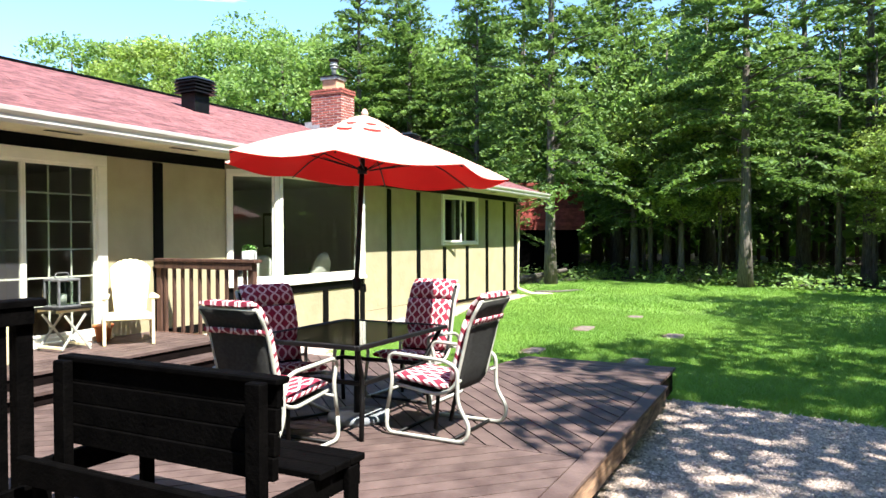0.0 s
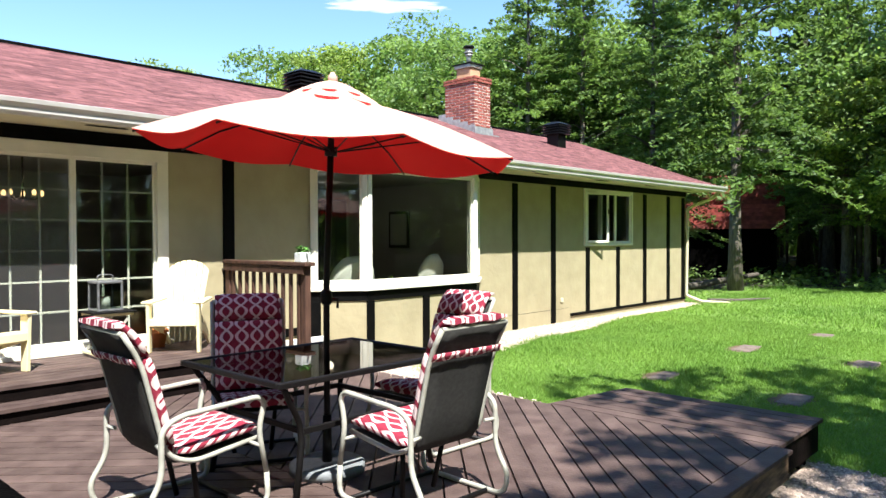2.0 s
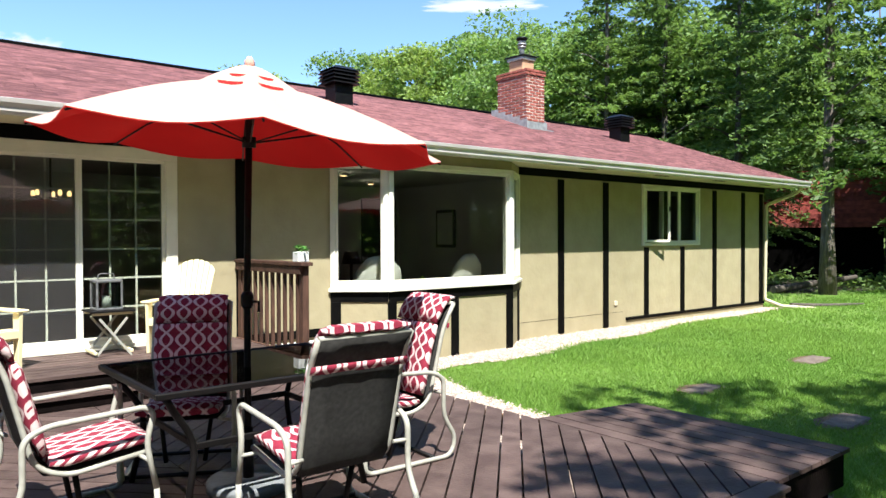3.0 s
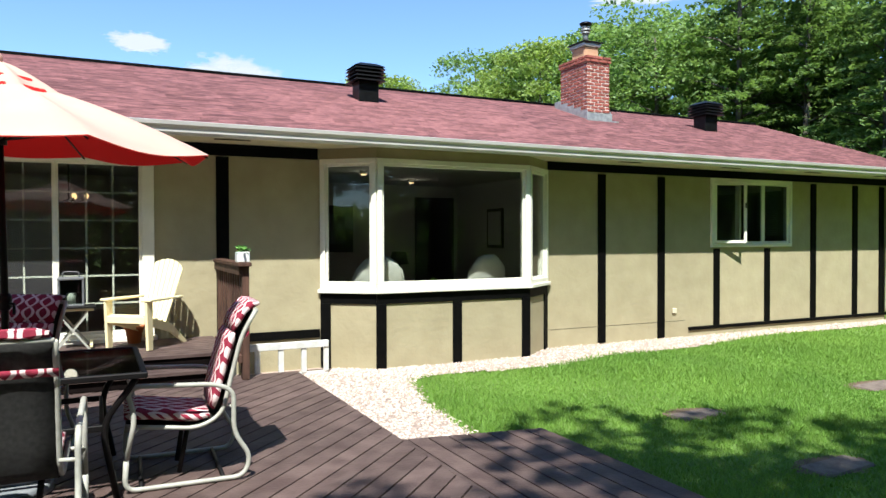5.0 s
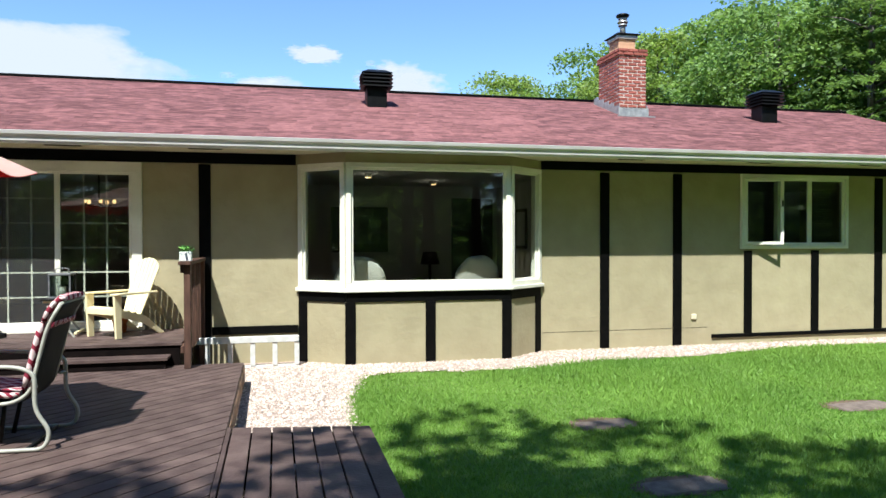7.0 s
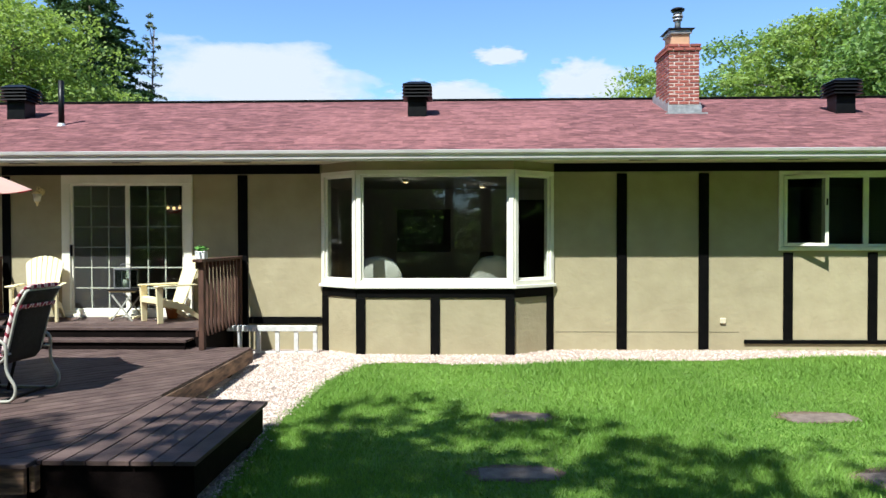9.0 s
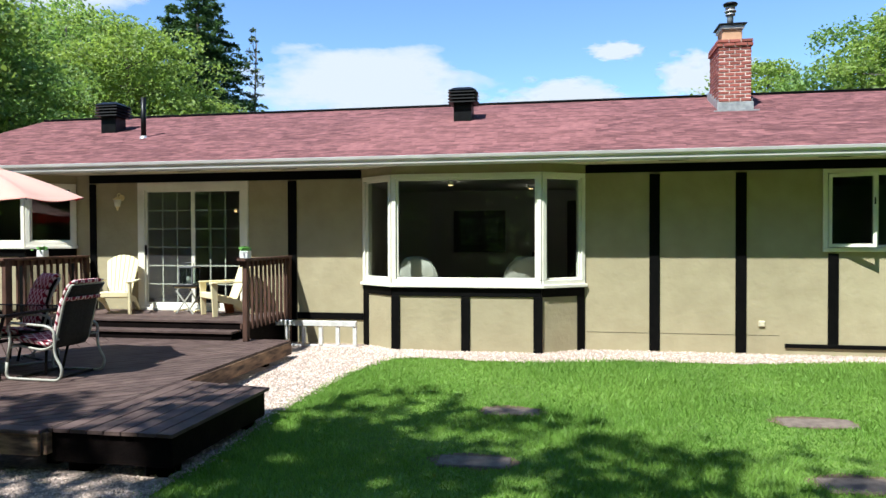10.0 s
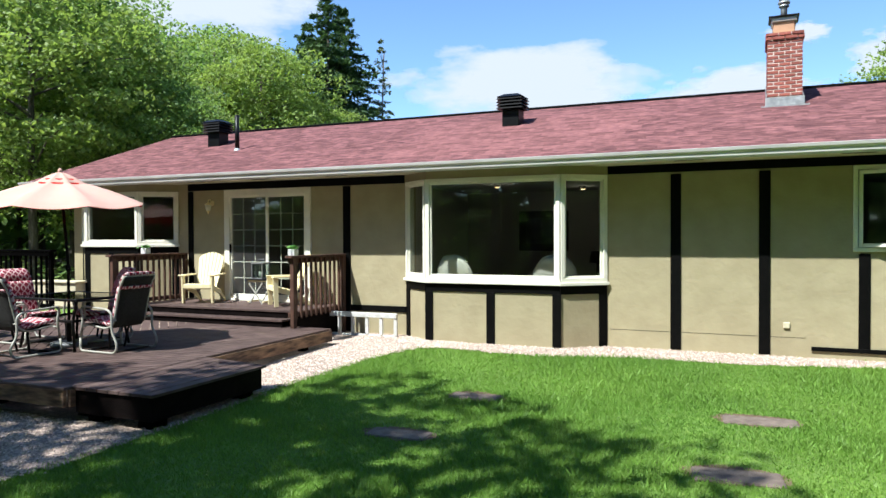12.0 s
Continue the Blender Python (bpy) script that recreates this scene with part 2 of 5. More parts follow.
def in_poly(px, py, poly):
    res = np.zeros(px.shape, bool)
    for (ax, ay), (bx_, by) in zip(poly, poly[1:] + poly[:1]):
        if ay != by:
            res ^= ((ay > py) != (by > py)) & (px < (bx_ - ax) * (py - ay) / (by - ay) + ax)
    return res


def sheet(name, poly, lift, material, label, category, cell):
    """A patch that follows the ground, in small cells within an outline."""
    p = np.array(poly)
    xs, ys = np.arange(p[:, 0].min(), p[:, 0].max() + cell, cell), np.arange(p[:, 1].min(), p[:, 1].max() + cell, cell)
    X_, Y_ = np.meshgrid(xs, ys)
    id_ = np.arange(X_.size).reshape(X_.shape)
    f = np.stack([id_[:-1, :-1], id_[:-1, 1:], id_[1:, 1:], id_[1:, :-1]], -1).reshape(-1, 4)
    mid = in_poly((X_[:-1, :-1] + cell / 2).ravel(), (Y_[:-1, :-1] + cell / 2).ravel(), poly)
    f = f[mid]
    keep, inv = np.unique(f, return_inverse=True)
    v = np.stack([X_, Y_, ground_z(X_, Y_) + lift], -1).reshape(-1, 3)[keep]
    return tagged(new(name, raw(name, v, inv.reshape(-1, 4), material)), label, category, kind="structure")


GRAVEL_POLY = [(-8, -9), (7.4, -9), (8.0, -3), (8.2, -0.7), (8.36, 0.3), (8.40, 1.3), (8.42, 2.2), (8.33, 3.3), (8.43, 4.4), (8.48, 5.3), (8.62, 5.9), (8.78, 6.45), (9.1, 6.62), (10.4, 6.5), (11.2, 6.55), (12.2, 6.8), (13.6, 6.8), (15.4, 7.12), (18.8, 7.2), (20.3, 7.3), (20.3, 7.75), (-8, 7.75)]
DRIVE = mat("brown_littered_gravel", (0.46, 0.36, 0.30), (0.19, 0.14, 0.11), 22, 0.95, 0.6, 90, stain=0.25)
DRIVE_PEBBLE = mat("brown_pebble", (0.50, 0.39, 0.325), (0.30, 0.23, 0.19), 20, 0.9, island=0.5)
sheet("gravel_drive", [(-8, -9), (7.4, -9), (8.0, -3), (8.2, -0.7), (8.34, 0.3), (8.36, 1.25), (8.0, 1.36), (-8, 1.36)], 0.020, DRIVE, "brownish gravel with leaf litter before the deck", "gravel", 0.1)
sheet("gravel_bed", GRAVEL_POLY, 0.012, GRAVEL, "pale pinkish gravel bed beside deck and walls", "gravel", 0.1)
WOODS_POLY = [(30, -60), (28, -6), (30, 4), (27, 9), (22.5, 10.5), (22, 14), (20, 30), (-6, 24), (-6, 9), (-16, 5), (-18, -60), (-60, -60), (-60, 90), (90, 90), (90, -60)]
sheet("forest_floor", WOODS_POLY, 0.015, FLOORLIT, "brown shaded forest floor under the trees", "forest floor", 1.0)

# ---------------------------------------------------------------- house
house = thing("house", "long single-storey house, olive stucco walls with black battens and red roof", "house")
X0, X1, YB = -0.5, 20.05, 14.9
EAVE, RIDGE_Y, RIDGE_Z, OVER = 3.14, 11.3, 4.715, 6.9
DOOR = (3.87, 5.96, 0.70, 2.90)
BAY = (8.10, 11.60)
LBAY = (-0.15, 2.62)
WIN = (15.09, 17.16, 1.69, 2.915)
# front wall in pieces round its openings
cuts = [(X0, LBAY[0], 0, 3.05), (LBAY[1], DOOR[0], 0, 3.05), (DOOR[0], DOOR[1], 0, DOOR[2]), (DOOR[0], DOOR[1], DOOR[3], 3.05), (DOOR[1], BAY[0], 0, 3.05),
        (BAY[1], WIN[0], 0, 3.05), (WIN[0], WIN[1], 0, WIN[2]), (WIN[0], WIN[1], WIN[3], 3.05), (WIN[1], X1, 0, 3.05), (*BAY, 2.92, 3.05), (*LBAY, 2.92, 3.05)]
for a, b, c, d in cuts:
    part("wall", B(a, b, WALL, WALL + 0.2, c, d, w=0), STUCCO, house, "olive stucco wall panel")
bm = bmesh.new()
box(bm, X0, X0 + 0.2, WALL + 0.2, YB, 0, 3.05)
box(bm, X1 - 0.2, X1, WALL + 0.2, YB, 0, 3.05)
box(bm, X0, X1, YB, YB + 0.2, 0, 3.05)
part("wall", bm, STUCCO, house, "olive stucco end and rear walls")
part("inner_floor", B(X0 + 0.2, X1 - 0.2, WALL + 0.2, YB, 0.55, 0.66, w=0), ROOM_FLOOR, house)
part("inner_ceiling", B(X0 + 0.2, X1 - 0.2, WALL + 0.2, YB, 2.95, 3.05, w=0), ROOM, house)
bm = bmesh.new()
box(bm, X0 + 0.2, X1 - 0.2, 12.05, 12.15, 0.66, 2.95)
for x in (2.7, 7.4, 12.3, 14.6):
    box(bm, x, x + 0.1, WALL + 0.2, 12.05, 0.66, 2.95)
part("inner_wall", bm, ROOM, house)


def batten(x0, x1, z0, z1, y=WALL):
    part("batten", B(x0, x1, y - 0.022, y, z0, z1, w=0.003), BLACK_TRIM, house, "black painted batten")


batten(2.9, 7.98, 2.905, 3.05)
batten(11.64, X1, 2.92, 3.05)
for x in (2.90, 6.68, 12.61, 13.87, 17.72, 18.97, 19.82):
    batten(x, x + (0.155 if x > 3 else 0.13), 0.16 if x < 14.5 else 0.31, 2.89)
for x in (15.165, 16.45):
    batten(x, x + 0.145, 0.31, WIN[2] - 0.03)
batten(6.84, 8.0, 0.55, 0.66)
part("seam", B(11.66, 14.5, WALL - 0.003, WALL, 0.425, 0.431, w=0), BARK_DARK, house, "dark seam in the stucco")
part("foundation", B(14.57, X1 - 0.02, WALL + 0.004, WALL + 0.1, 0.0, 0.3, w=0), BLACK_TRIM, house)
part("ledge", B(14.57, X1, WALL - 0.03, WALL, 0.25, 0.31, w=0.004), BLACK_TRIM, house)


# roof: planes with a thickness, soffit, gutter
EX0, EX1, RX0, RX1 = -1.15, 20.62, -0.95, 20.35
BACK = 2 * RIDGE_Y - OVER
bm = bmesh.new()
for dz in (0.0, -0.07):
    pts = [(EX0, OVER, EAVE), (EX1, OVER, EAVE), (EX1, BACK, EAVE), (EX0, BACK, EAVE), (RX0, RIDGE_Y, RIDGE_Z), (RX1, RIDGE_Y, RIDGE_Z)]
    v = [bm.verts.new((x, y, z + dz - 0.01)) for x, y, z in pts]
    for f in ((0, 1, 5, 4), (1, 2, 5), (2, 3, 4, 5), (3, 0, 4)):
        bm.faces.new([v[i] for i in f])
bm.verts.ensure_lookup_table()
for a, b in ((0, 1), (1, 2), (2, 3), (3, 0)):
    bm.faces.new([bm.verts[i] for i in (a, b, b + 6, a + 6)])
roof = part("roof", bm, SHINGLE, house, "red asphalt shingle roof")
for gx in (X0, X1 - 0.2):
    bm = bmesh.new()
    v = [bm.verts.new((x, y, z)) for x in (gx, gx + 0.2) for y, z in ((WALL, 3.051), (YB + 0.2, 3.051), (RIDGE_Y, RIDGE_Z - 0.17))]
    for f in ((0, 1, 2), (5, 4, 3), (0, 3, 4, 1), (1, 4, 5, 2), (2, 5, 3, 0)):
        bm.faces.new([v[i] for i in f])
    part("gable", bm, STUCCO, house)
part("soffit", B(EX0 + 0.04, EX1 - 0.04, OVER + 0.04, WALL - 0.0, 3.054, 3.075, w=0), CREAM, house, "cream metal soffit")
for x in (1.2, 3.3, 4.9, 6.6, 12.7, 14.9, 17.0, 19.0):
    part("soffit_vent", B(x, x + 0.42, 7.22, 7.30, 3.047, 3.051, w=0), BLACK_TRIM, house, "dark slotted soffit vent")
bm = bmesh.new()
prof = [(OVER + 0.03, 3.02), (OVER - 0.03, 3.02), (OVER - 0.05, 3.05), (OVER - 0.055, 3.09), (OVER - 0.085, 3.125), (OVER - 0.095, 3.165), (OVER - 0.08, 3.17), (OVER - 0.07, 3.15), (OVER + 0.03, 3.15)]
rings = [[bm.verts.new((x, y, z)) for y, z in prof] for x in (EX0, EX1)]
for i in range(len(prof)):
    j = (i + 1) % len(prof)
    bm.faces.new((rings[0][i], rings[0][j], rings[1][j], rings[1][i]))
bm.faces.new(rings[0])
bm.faces.new(rings[1][::-1])
part("gutter", bm, GUTTER, house, "cream metal gutter")
part("ridge_cap", B(RX0, RX1, RIDGE_Y - 0.12, RIDGE_Y + 0.12, RIDGE_Z - 0.03, RIDGE_Z + 0.025, w=0.01), BLACK_TRIM, house)
bm = bmesh.new()
tube(bm, rounded([(20.45, 6.95, 3.05), (20.45, 7.1, 2.9), (20.02, 7.62, 2.62), (20.0, 7.64, 0.35), (20.15, 7.3, 0.2), (21.0, 6.9, 0.12)], 0.05), 0.04, 8)
part("downspout", bm, CREAM, house)


def window_unit(name, m, w, h, lites, label, frame_w=0.09, depth=0.12, cols=1, rows=1, stile=0.055, unglazed=-1, foot=None):
    """A framed window in its own plane: x along, z up, facing -y; lites: splits of the width."""
    win = part(name, B(-0.001, 0.001, 0.05, 0.06, 0, 0.001, w=0), WHITE, house, label, m)
    foot = foot or frame_w
    for a in ((0, w, 0, foot), (0, w, h - frame_w, h), (0, frame_w, foot, h - frame_w), (w - frame_w, w, foot, h - frame_w)):
        part("frame", B(a[0], a[1], -0.035, depth, a[2], a[3], w=0.006), WHITE, win)
    edges = [frame_w + (w - 2 * frame_w) * s for s in (0, *lites, 1)]
    for i, (a, b) in enumerate(zip(edges, edges[1:])):
        if i == unglazed:
            part("mullion", B(b - 0.025, b + 0.004, -0.02, 0.08, foot, h - frame_w, w=0.004), WHITE, win)
            continue
        for c in ((a, b, foot, foot + stile), (a, b, h - frame_w - stile, h - frame_w), (a, a + stile, foot + stile, h - frame_w - stile), (b - stile, b, foot + stile, h - frame_w - stile)):
            part("sash", B(c[0], c[1], 0.0, 0.045, c[2], c[3], w=0.004), WHITE, win)
        pane = part("pane", B(a + stile, b - stile, 0.02, 0.026, foot + stile, h - frame_w - stile, w=0), GLASS, win)
        pane.visible_shadow = False
        gx0, gx1, gz0, gz1 = a + stile, b - stile, foot + stile, h - frame_w - stile
        for i in range(1, cols):
            x = gx0 + (gx1 - gx0) * i / cols
            part("muntin", B(x - 0.010, x + 0.010, 0.028, 0.038, gz0, gz1, w=0), WHITE, win)
        for i in range(1, rows):
            z = gz0 + (gz1 - gz0) * i / rows
            part("muntin", B(gx0, gx1, 0.030, 0.040, z - 0.010, z + 0.010, w=0), WHITE, win)
    return win


def bay(x0, x1, fx0, fx1, sill, head, name):
    """A bay: stucco apron below, three windows, a soffit box above; front plane at WALL - 0.49."""
    yf = WALL - 0.49
    poly = [(x0, WALL), (fx0, yf), (fx1, yf), (x1, WALL)]
    bm = bmesh.new()
    prism(bm, poly, 0.0, sill - 0.04)
    part("wall", bm, STUCCO, house, "olive stucco apron under the bay window")
    bm = bmesh.new()
    prism(bm, poly, head, 3.052)
    part("wall", bm, STUCCO, house, "olive stucco band over the bay window")
    for (ax, ay), (bx_, by) in zip(poly, poly[1:]):
        d = Vector((bx_ - ax, by - ay, 0))
        ang = math.degrees(math.atan2(d.y, d.x))
        window_unit(name, pose(ax, ay, sill, 0, 0, ang) @ pose(0, 0, 0), d.length, head - sill, (), "white framed bay window", 0.07, 0.12, stile=0.032)
        m = pose(ax, ay, 0, 0, 0, ang)
        part("window_sill", B(-0.02, d.length + 0.02, -0.07, 0.05, sill - 0.05, sill + 0.0, w=0.006), WHITE, house, "", m)
        for a in ((0, d.length, sill - 0.19, sill - 0.05),):
            part("batten", B(a[0], a[1], -0.02, 0.0, a[2], a[3], w=0.003), BLACK_TRIM, house, "", m)
        if abs(d.y) < 0.01:
            spots = (0.055, d.length / 2, d.length - 0.055)
        else:
            spots = (0.07,) if d.y < 0 else (d.length - 0.07,)
        for c in spots:
            part("batten", B(c - 0.07, c + 0.07, -0.023, -0.001, 0.12, sill - 0.19, w=0.003), BLACK_TRIM, house, "", m)


bay(8.02, 11.62, 8.63, 10.98, 1.19, 2.915, "bay_window")
bay(-0.2, 2.62, 0.46, 1.99, 1.79, 2.90, "bay_window")

win = window_unit("window", pose(WIN[0], WALL - 0.01, WIN[2]), WIN[1] - WIN[0], WIN[3] - WIN[2], (0.335, 0.65), "white framed triple casement window", 0.06, 0.12, stile=0.04, unglazed=0)
door_win = window_unit("sliding_door", pose(DOOR[0], WALL - 0.01, DOOR[2]), DOOR[1] - DOOR[0], DOOR[3] - DOOR[2], (0.5,), "white sliding patio door with grid panes", 0.135, 0.12, 3, 6, 0.034, foot=0.055)
screen = part("insect_screen", B(0.16, 1.02, -0.006, -0.004, 0.09, 2.04, w=0), SCREEN, door_win, "fine grey insect screen")
screen.visible_shadow = False
SW, SH = 0.615, 1.08
sash_at = pose(WIN[0] + 0.07, WALL - 0.03, WIN[2] + 0.07, 0, 0, -19)
sash = part("open_sash", B(0, 0.05, 0, 0.04, 0, SH, w=0.004), WHITE, house, "white casement sash swung partly open", sash_at)
for a in ((SW - 0.05, SW, 0, SH), (0.05, SW - 0.05, 0, 0.05), (0.05, SW - 0.05, SH - 0.05, SH)):
    part("sash_bar", B(a[0], a[1], 0, 0.04, a[2], a[3], w=0.004), WHITE, sash)
part("latch", B(SW - 0.035, SW - 0.015, -0.02, 0, 0.62, 0.72, w=0.003), BLACK_TRIM, sash, "dark latch")
pane = part("pane", B(0.05, SW - 0.05, 0.017, 0.023, 0.05, SH - 0.05, w=0), GLASS, sash)
pane.visible_shadow = False
part("door_pull", B(DOOR[0] + 0.14, DOOR[0] + 0.165, WALL - 0.06, WALL - 0.012, 1.62, 1.80, w=0.006), BLACK_TRIM, house, "black door pull")
part("threshold", B(DOOR[0] - 0.02, DOOR[1] + 0.02, WALL - 0.12, WALL + 0.02, 0.66, 0.71, w=0.005), WHITE, house)

# ---------------------------------------------------------------- decks
DZ, UZ, SZ = 0.40, 0.66, 0.53


def clip(poly, nx_, ny_, c):
    """Keep the side where nx*x + ny*y <= c."""
    out = []
    for (ax, ay), (bx_, by) in zip(poly, poly[1:] + poly[:1]):
        da, db = nx_ * ax + ny_ * ay - c, nx_ * bx_ + ny_ * by - c
        if da <= 0:
            out.append((ax, ay))
        if da * db < 0:
            s = da / (da - db)
            out.append((ax + s * (bx_ - ax), ay + s * (by - ay)))
    return out


def boards(parent, rect, angle, width, z, thick=0.03, gap=0.0135, material=None, far=None):
    """Deck boards over a rectangle, at an angle, each its own piece; far: a half-plane that trims them."""
    x0, x1, y0, y1 = rect
    a = radians(angle)
    nx_, ny_ = -math.sin(a), math.cos(a)
    cs = [nx_ * x + ny_ * y for x in (x0, x1) for y in (y0, y1)]
    c = min(cs)
    while c < max(cs):
        poly = [(x0, y0), (x1, y0), (x1, y1), (x0, y1)]
        if far:
            poly = clip(poly, *far)
        poly = clip(poly, nx_, ny_, c + width - gap)
        poly = clip(poly, -nx_, -ny_, -c) if len(poly) > 2 else poly
        if len(poly) > 2:
            bm = bmesh.new()
            prism(bm, poly, z - thick, z - rng.uniform(0, 0.0015))
            part("board", bm, material or DECK, parent)
        c += width


deck = thing("deck", "brown painted wooden deck with diagonal boards", "deck")
MX0, MX1, MY0, MY1 = -1.6, 7.38, 1.2, 6.25
SEAM = 4.66
boards(deck, (SEAM + 0.004, MX1 - 0.06, MY0 + 0.15, MY1), 45, 0.1478, DZ)
boards(deck, (MX0, SEAM - 0.004, MY0 + 0.15, MY1), -45, 0.1478, DZ)
part("border_board", B(MX0, MX1 - 0.064, MY0, MY0 + 0.143, DZ - 0.03, DZ, w=0.004), DECK, deck)
for a in ((MX0 + 0.065, MX1 - 0.09, MY0 + 0.02, MY0 + 0.06), (MX1 - 0.085, MX1 - 0.045, MY0 + 0.065, MY1), (MX0 + 0.02, MX0 + 0.06, MY0, MY1)):
    part("fascia", B(*a, 0.19, DZ - 0.032, w=0.005), DECK_EDGE, deck, "worn brown fascia board")
for x in np.arange(MX0 + 0.3, MX1, 1.4):
    for y in (MY0 + 0.35, 3.6, 5.6):
        part("footing", B(x, x + 0.12, y, y + 0.12, -0.06, DZ - 0.035, w=0), BENCH, deck)

platform = thing("deck_platform", "low brown wooden platform joined to the deck edge", "deck")
PX0, PX1, PY0, PY1 = 7.325, 8.42, 1.30, 3.27
FAR = (0.175, 1.0, 0.175 * PX0 + PY1)      # its far edge runs askew
boards(platform, (PX0, PX1, PY0, PY1), 90, 0.152, DZ - 0.004, material=DECK, far=FAR)
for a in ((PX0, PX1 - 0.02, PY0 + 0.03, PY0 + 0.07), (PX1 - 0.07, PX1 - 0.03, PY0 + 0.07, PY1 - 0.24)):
    part("fascia", B(*a, 0.12, DZ - 0.04, w=0.005), DECK_SHADED, platform, "brown fascia board, coloured near-black as in shade")
part("fascia", B(0, 1.03, -0.06, -0.02, 0.12, DZ - 0.04, w=0.005), DECK_SHADED, platform, "brown fascia board, coloured near-black as in shade", pose(PX0 + 0.02, PY1, 0, 0, 0, -math.degrees(math.atan(0.175))))
for x, y in ((PX0 + 0.1, PY0 + 0.1), (PX1 - 0.3, PY0 + 0.1), (PX1 - 0.3, PY1 - 0.52), (PX0 + 0.1, PY1 - 0.45)):
    part("footing", B(x, x + 0.2, y, y + 0.2, -0.06, 0.3), BENCH, platform)

upper = thing("upper_deck", "raised brown wooden landing before the patio door", "deck")
UX0, UX1, UY0 = 2.8, 6.62, 6.28
boards(upper, (UX0, UX1, UY0, WALL - 0.03), 0, 0.143, UZ)
part("fascia", B(UX0, UX1 - 0.02, UY0 + 0.02, UY0 + 0.06, 0.36, UZ - 0.032), DECK_SHADED, upper)
part("fascia", B(UX1 - 0.06, UX1 - 0.02, UY0 + 0.06, WALL - 0.03, 0.1, UZ - 0.032), DECK_SHADED, upper)
step = thing("deck_step", "brown wooden step up to the landing", "step")
boards(step, (UX0, UX1 - 0.12, 6.0, 6.29), 0, 0.143, SZ)
part("riser", B(UX0, UX1 - 0.14, 6.03, 6.06, DZ + 0.003, SZ - 0.032), DECK_SHADED, step)


def railing(a, b, base, top, posts, label, cap_w=0.14, material=None):
    RAIL_M = material or RAIL
    a, b = Vector(a), Vector(b)
    d = b - a
    m = pose(a.x, a.y, 0, 0, 0, math.degrees(math.atan2(d.y, d.x)))
    L = d.length
    r = thing("railing", label, "railing", m)
    part("top_rail", B(-0.06, L, -cap_w / 2, cap_w / 2, top - 0.04, top, w=0.005), RAIL_M, r)
    part("upper_rail", B(0, L, 0.02, 0.055, top - 0.13, top - 0.042, w=0.003), RAIL_M, r)
    part("lower_rail", B(0, L, 0.02, 0.055, base + 0.06, base + 0.14, w=0.003), RAIL_M, r)
    for s, z in posts:
        part("post", B(s * L - 0.045, s * L + 0.045, -0.055, 0.018, z, top - 0.041, w=0.004), RAIL_M, r)
    n = int(L / 0.145)
    for i in range(1, n):
        x = L * i / n
        part("baluster", B(x - 0.02, x + 0.02, -0.018, 0.018, base + 0.03, top - 0.05, w=0.003), RAIL_M, r)
    return r


railing((6.70, 5.98, 0), (6.70, 7.64, 0), 0.52, 1.62, ((0.03, DZ), (0.98, 0.12)), "brown stained wooden railing at the landing's end")
railing((2.88, 5.72, 0), (2.88, 7.62, 0), 0.62, 1.62, ((0.02, DZ), (0.98, DZ)), "brown stained wooden railing beside the landing")
railing((2.36, 3.66, 0), (0.9, 3.66, 0), 0.46, 1.57, ((0.02, DZ), (0.97, DZ)), "dark wooden railing at the deck's edge", material=BENCH)
railing((0.75, 6.15, 0), (-1.4, 6.15, 0), 0.46, 1.70, ((0.02, DZ), (0.5, DZ), (0.97, DZ)), "dark wooden railing at the deck's western corner", material=BENCH)
# ---------------------------------------------------------------- trees
def leaf_quads(c, size, up=0.5, stretch=1.6):
    """Leaves at centres c (n,3): quads turned at random, biased to face up."""
    n = len(c)
    nrm = rng.normal(size=(n, 3))
    nrm[:, 2] = np.abs(nrm[:, 2]) + up * 2
    nrm /= np.linalg.norm(nrm, axis=1)[:, None]
    t = rng.normal(size=(n, 3))
    t -= (t * nrm).sum(1)[:, None] * nrm
    t /= np.linalg.norm(t, axis=1)[:, None]
    b = np.cross(nrm, t)
    s = (size * rng.uniform(0.6, 1.3, n))[:, None]
    t, b = t * s * stretch / 2, b * s / 2
    v = np.stack([c - t, c - b * 0.9 + t * 0.1, c + t, c + b * 0.9 + t * 0.1], 1).reshape(-1, 3)
    f = np.arange(4 * n).reshape(-1, 4)
    return v, f


def crown_broad(h, r, base, clumps, per, size):
    """Centres of leaves in clumps through an uneven, open crown; also the clumps."""
    cl = []
    while len(cl) < clumps:
        p = rng.uniform(-1, 1, 3)
        d = np.linalg.norm(p)
        if 0.45 < d < 1.0:
            k = 1 - 0.35 * max(p[2], 0) ** 2
            cl.append((p[0] * r * k, p[1] * r * k, base + (h - base) * (p[2] * 0.5 + 0.5)))
    cl = np.array(cl)
    rad = rng.uniform(0.10, 0.22, clumps) * r * 1.7
    pts = []
    for c, q in zip(cl, rad):
        g = rng.normal(size=(per, 3))
        g /= np.linalg.norm(g, axis=1)[:, None]
        g *= (rng.uniform(0.3, 1, per) ** 0.5)[:, None] * q
        g[:, 2] *= 0.42
        pts.append(c + g)
    return np.concatenate(pts), cl


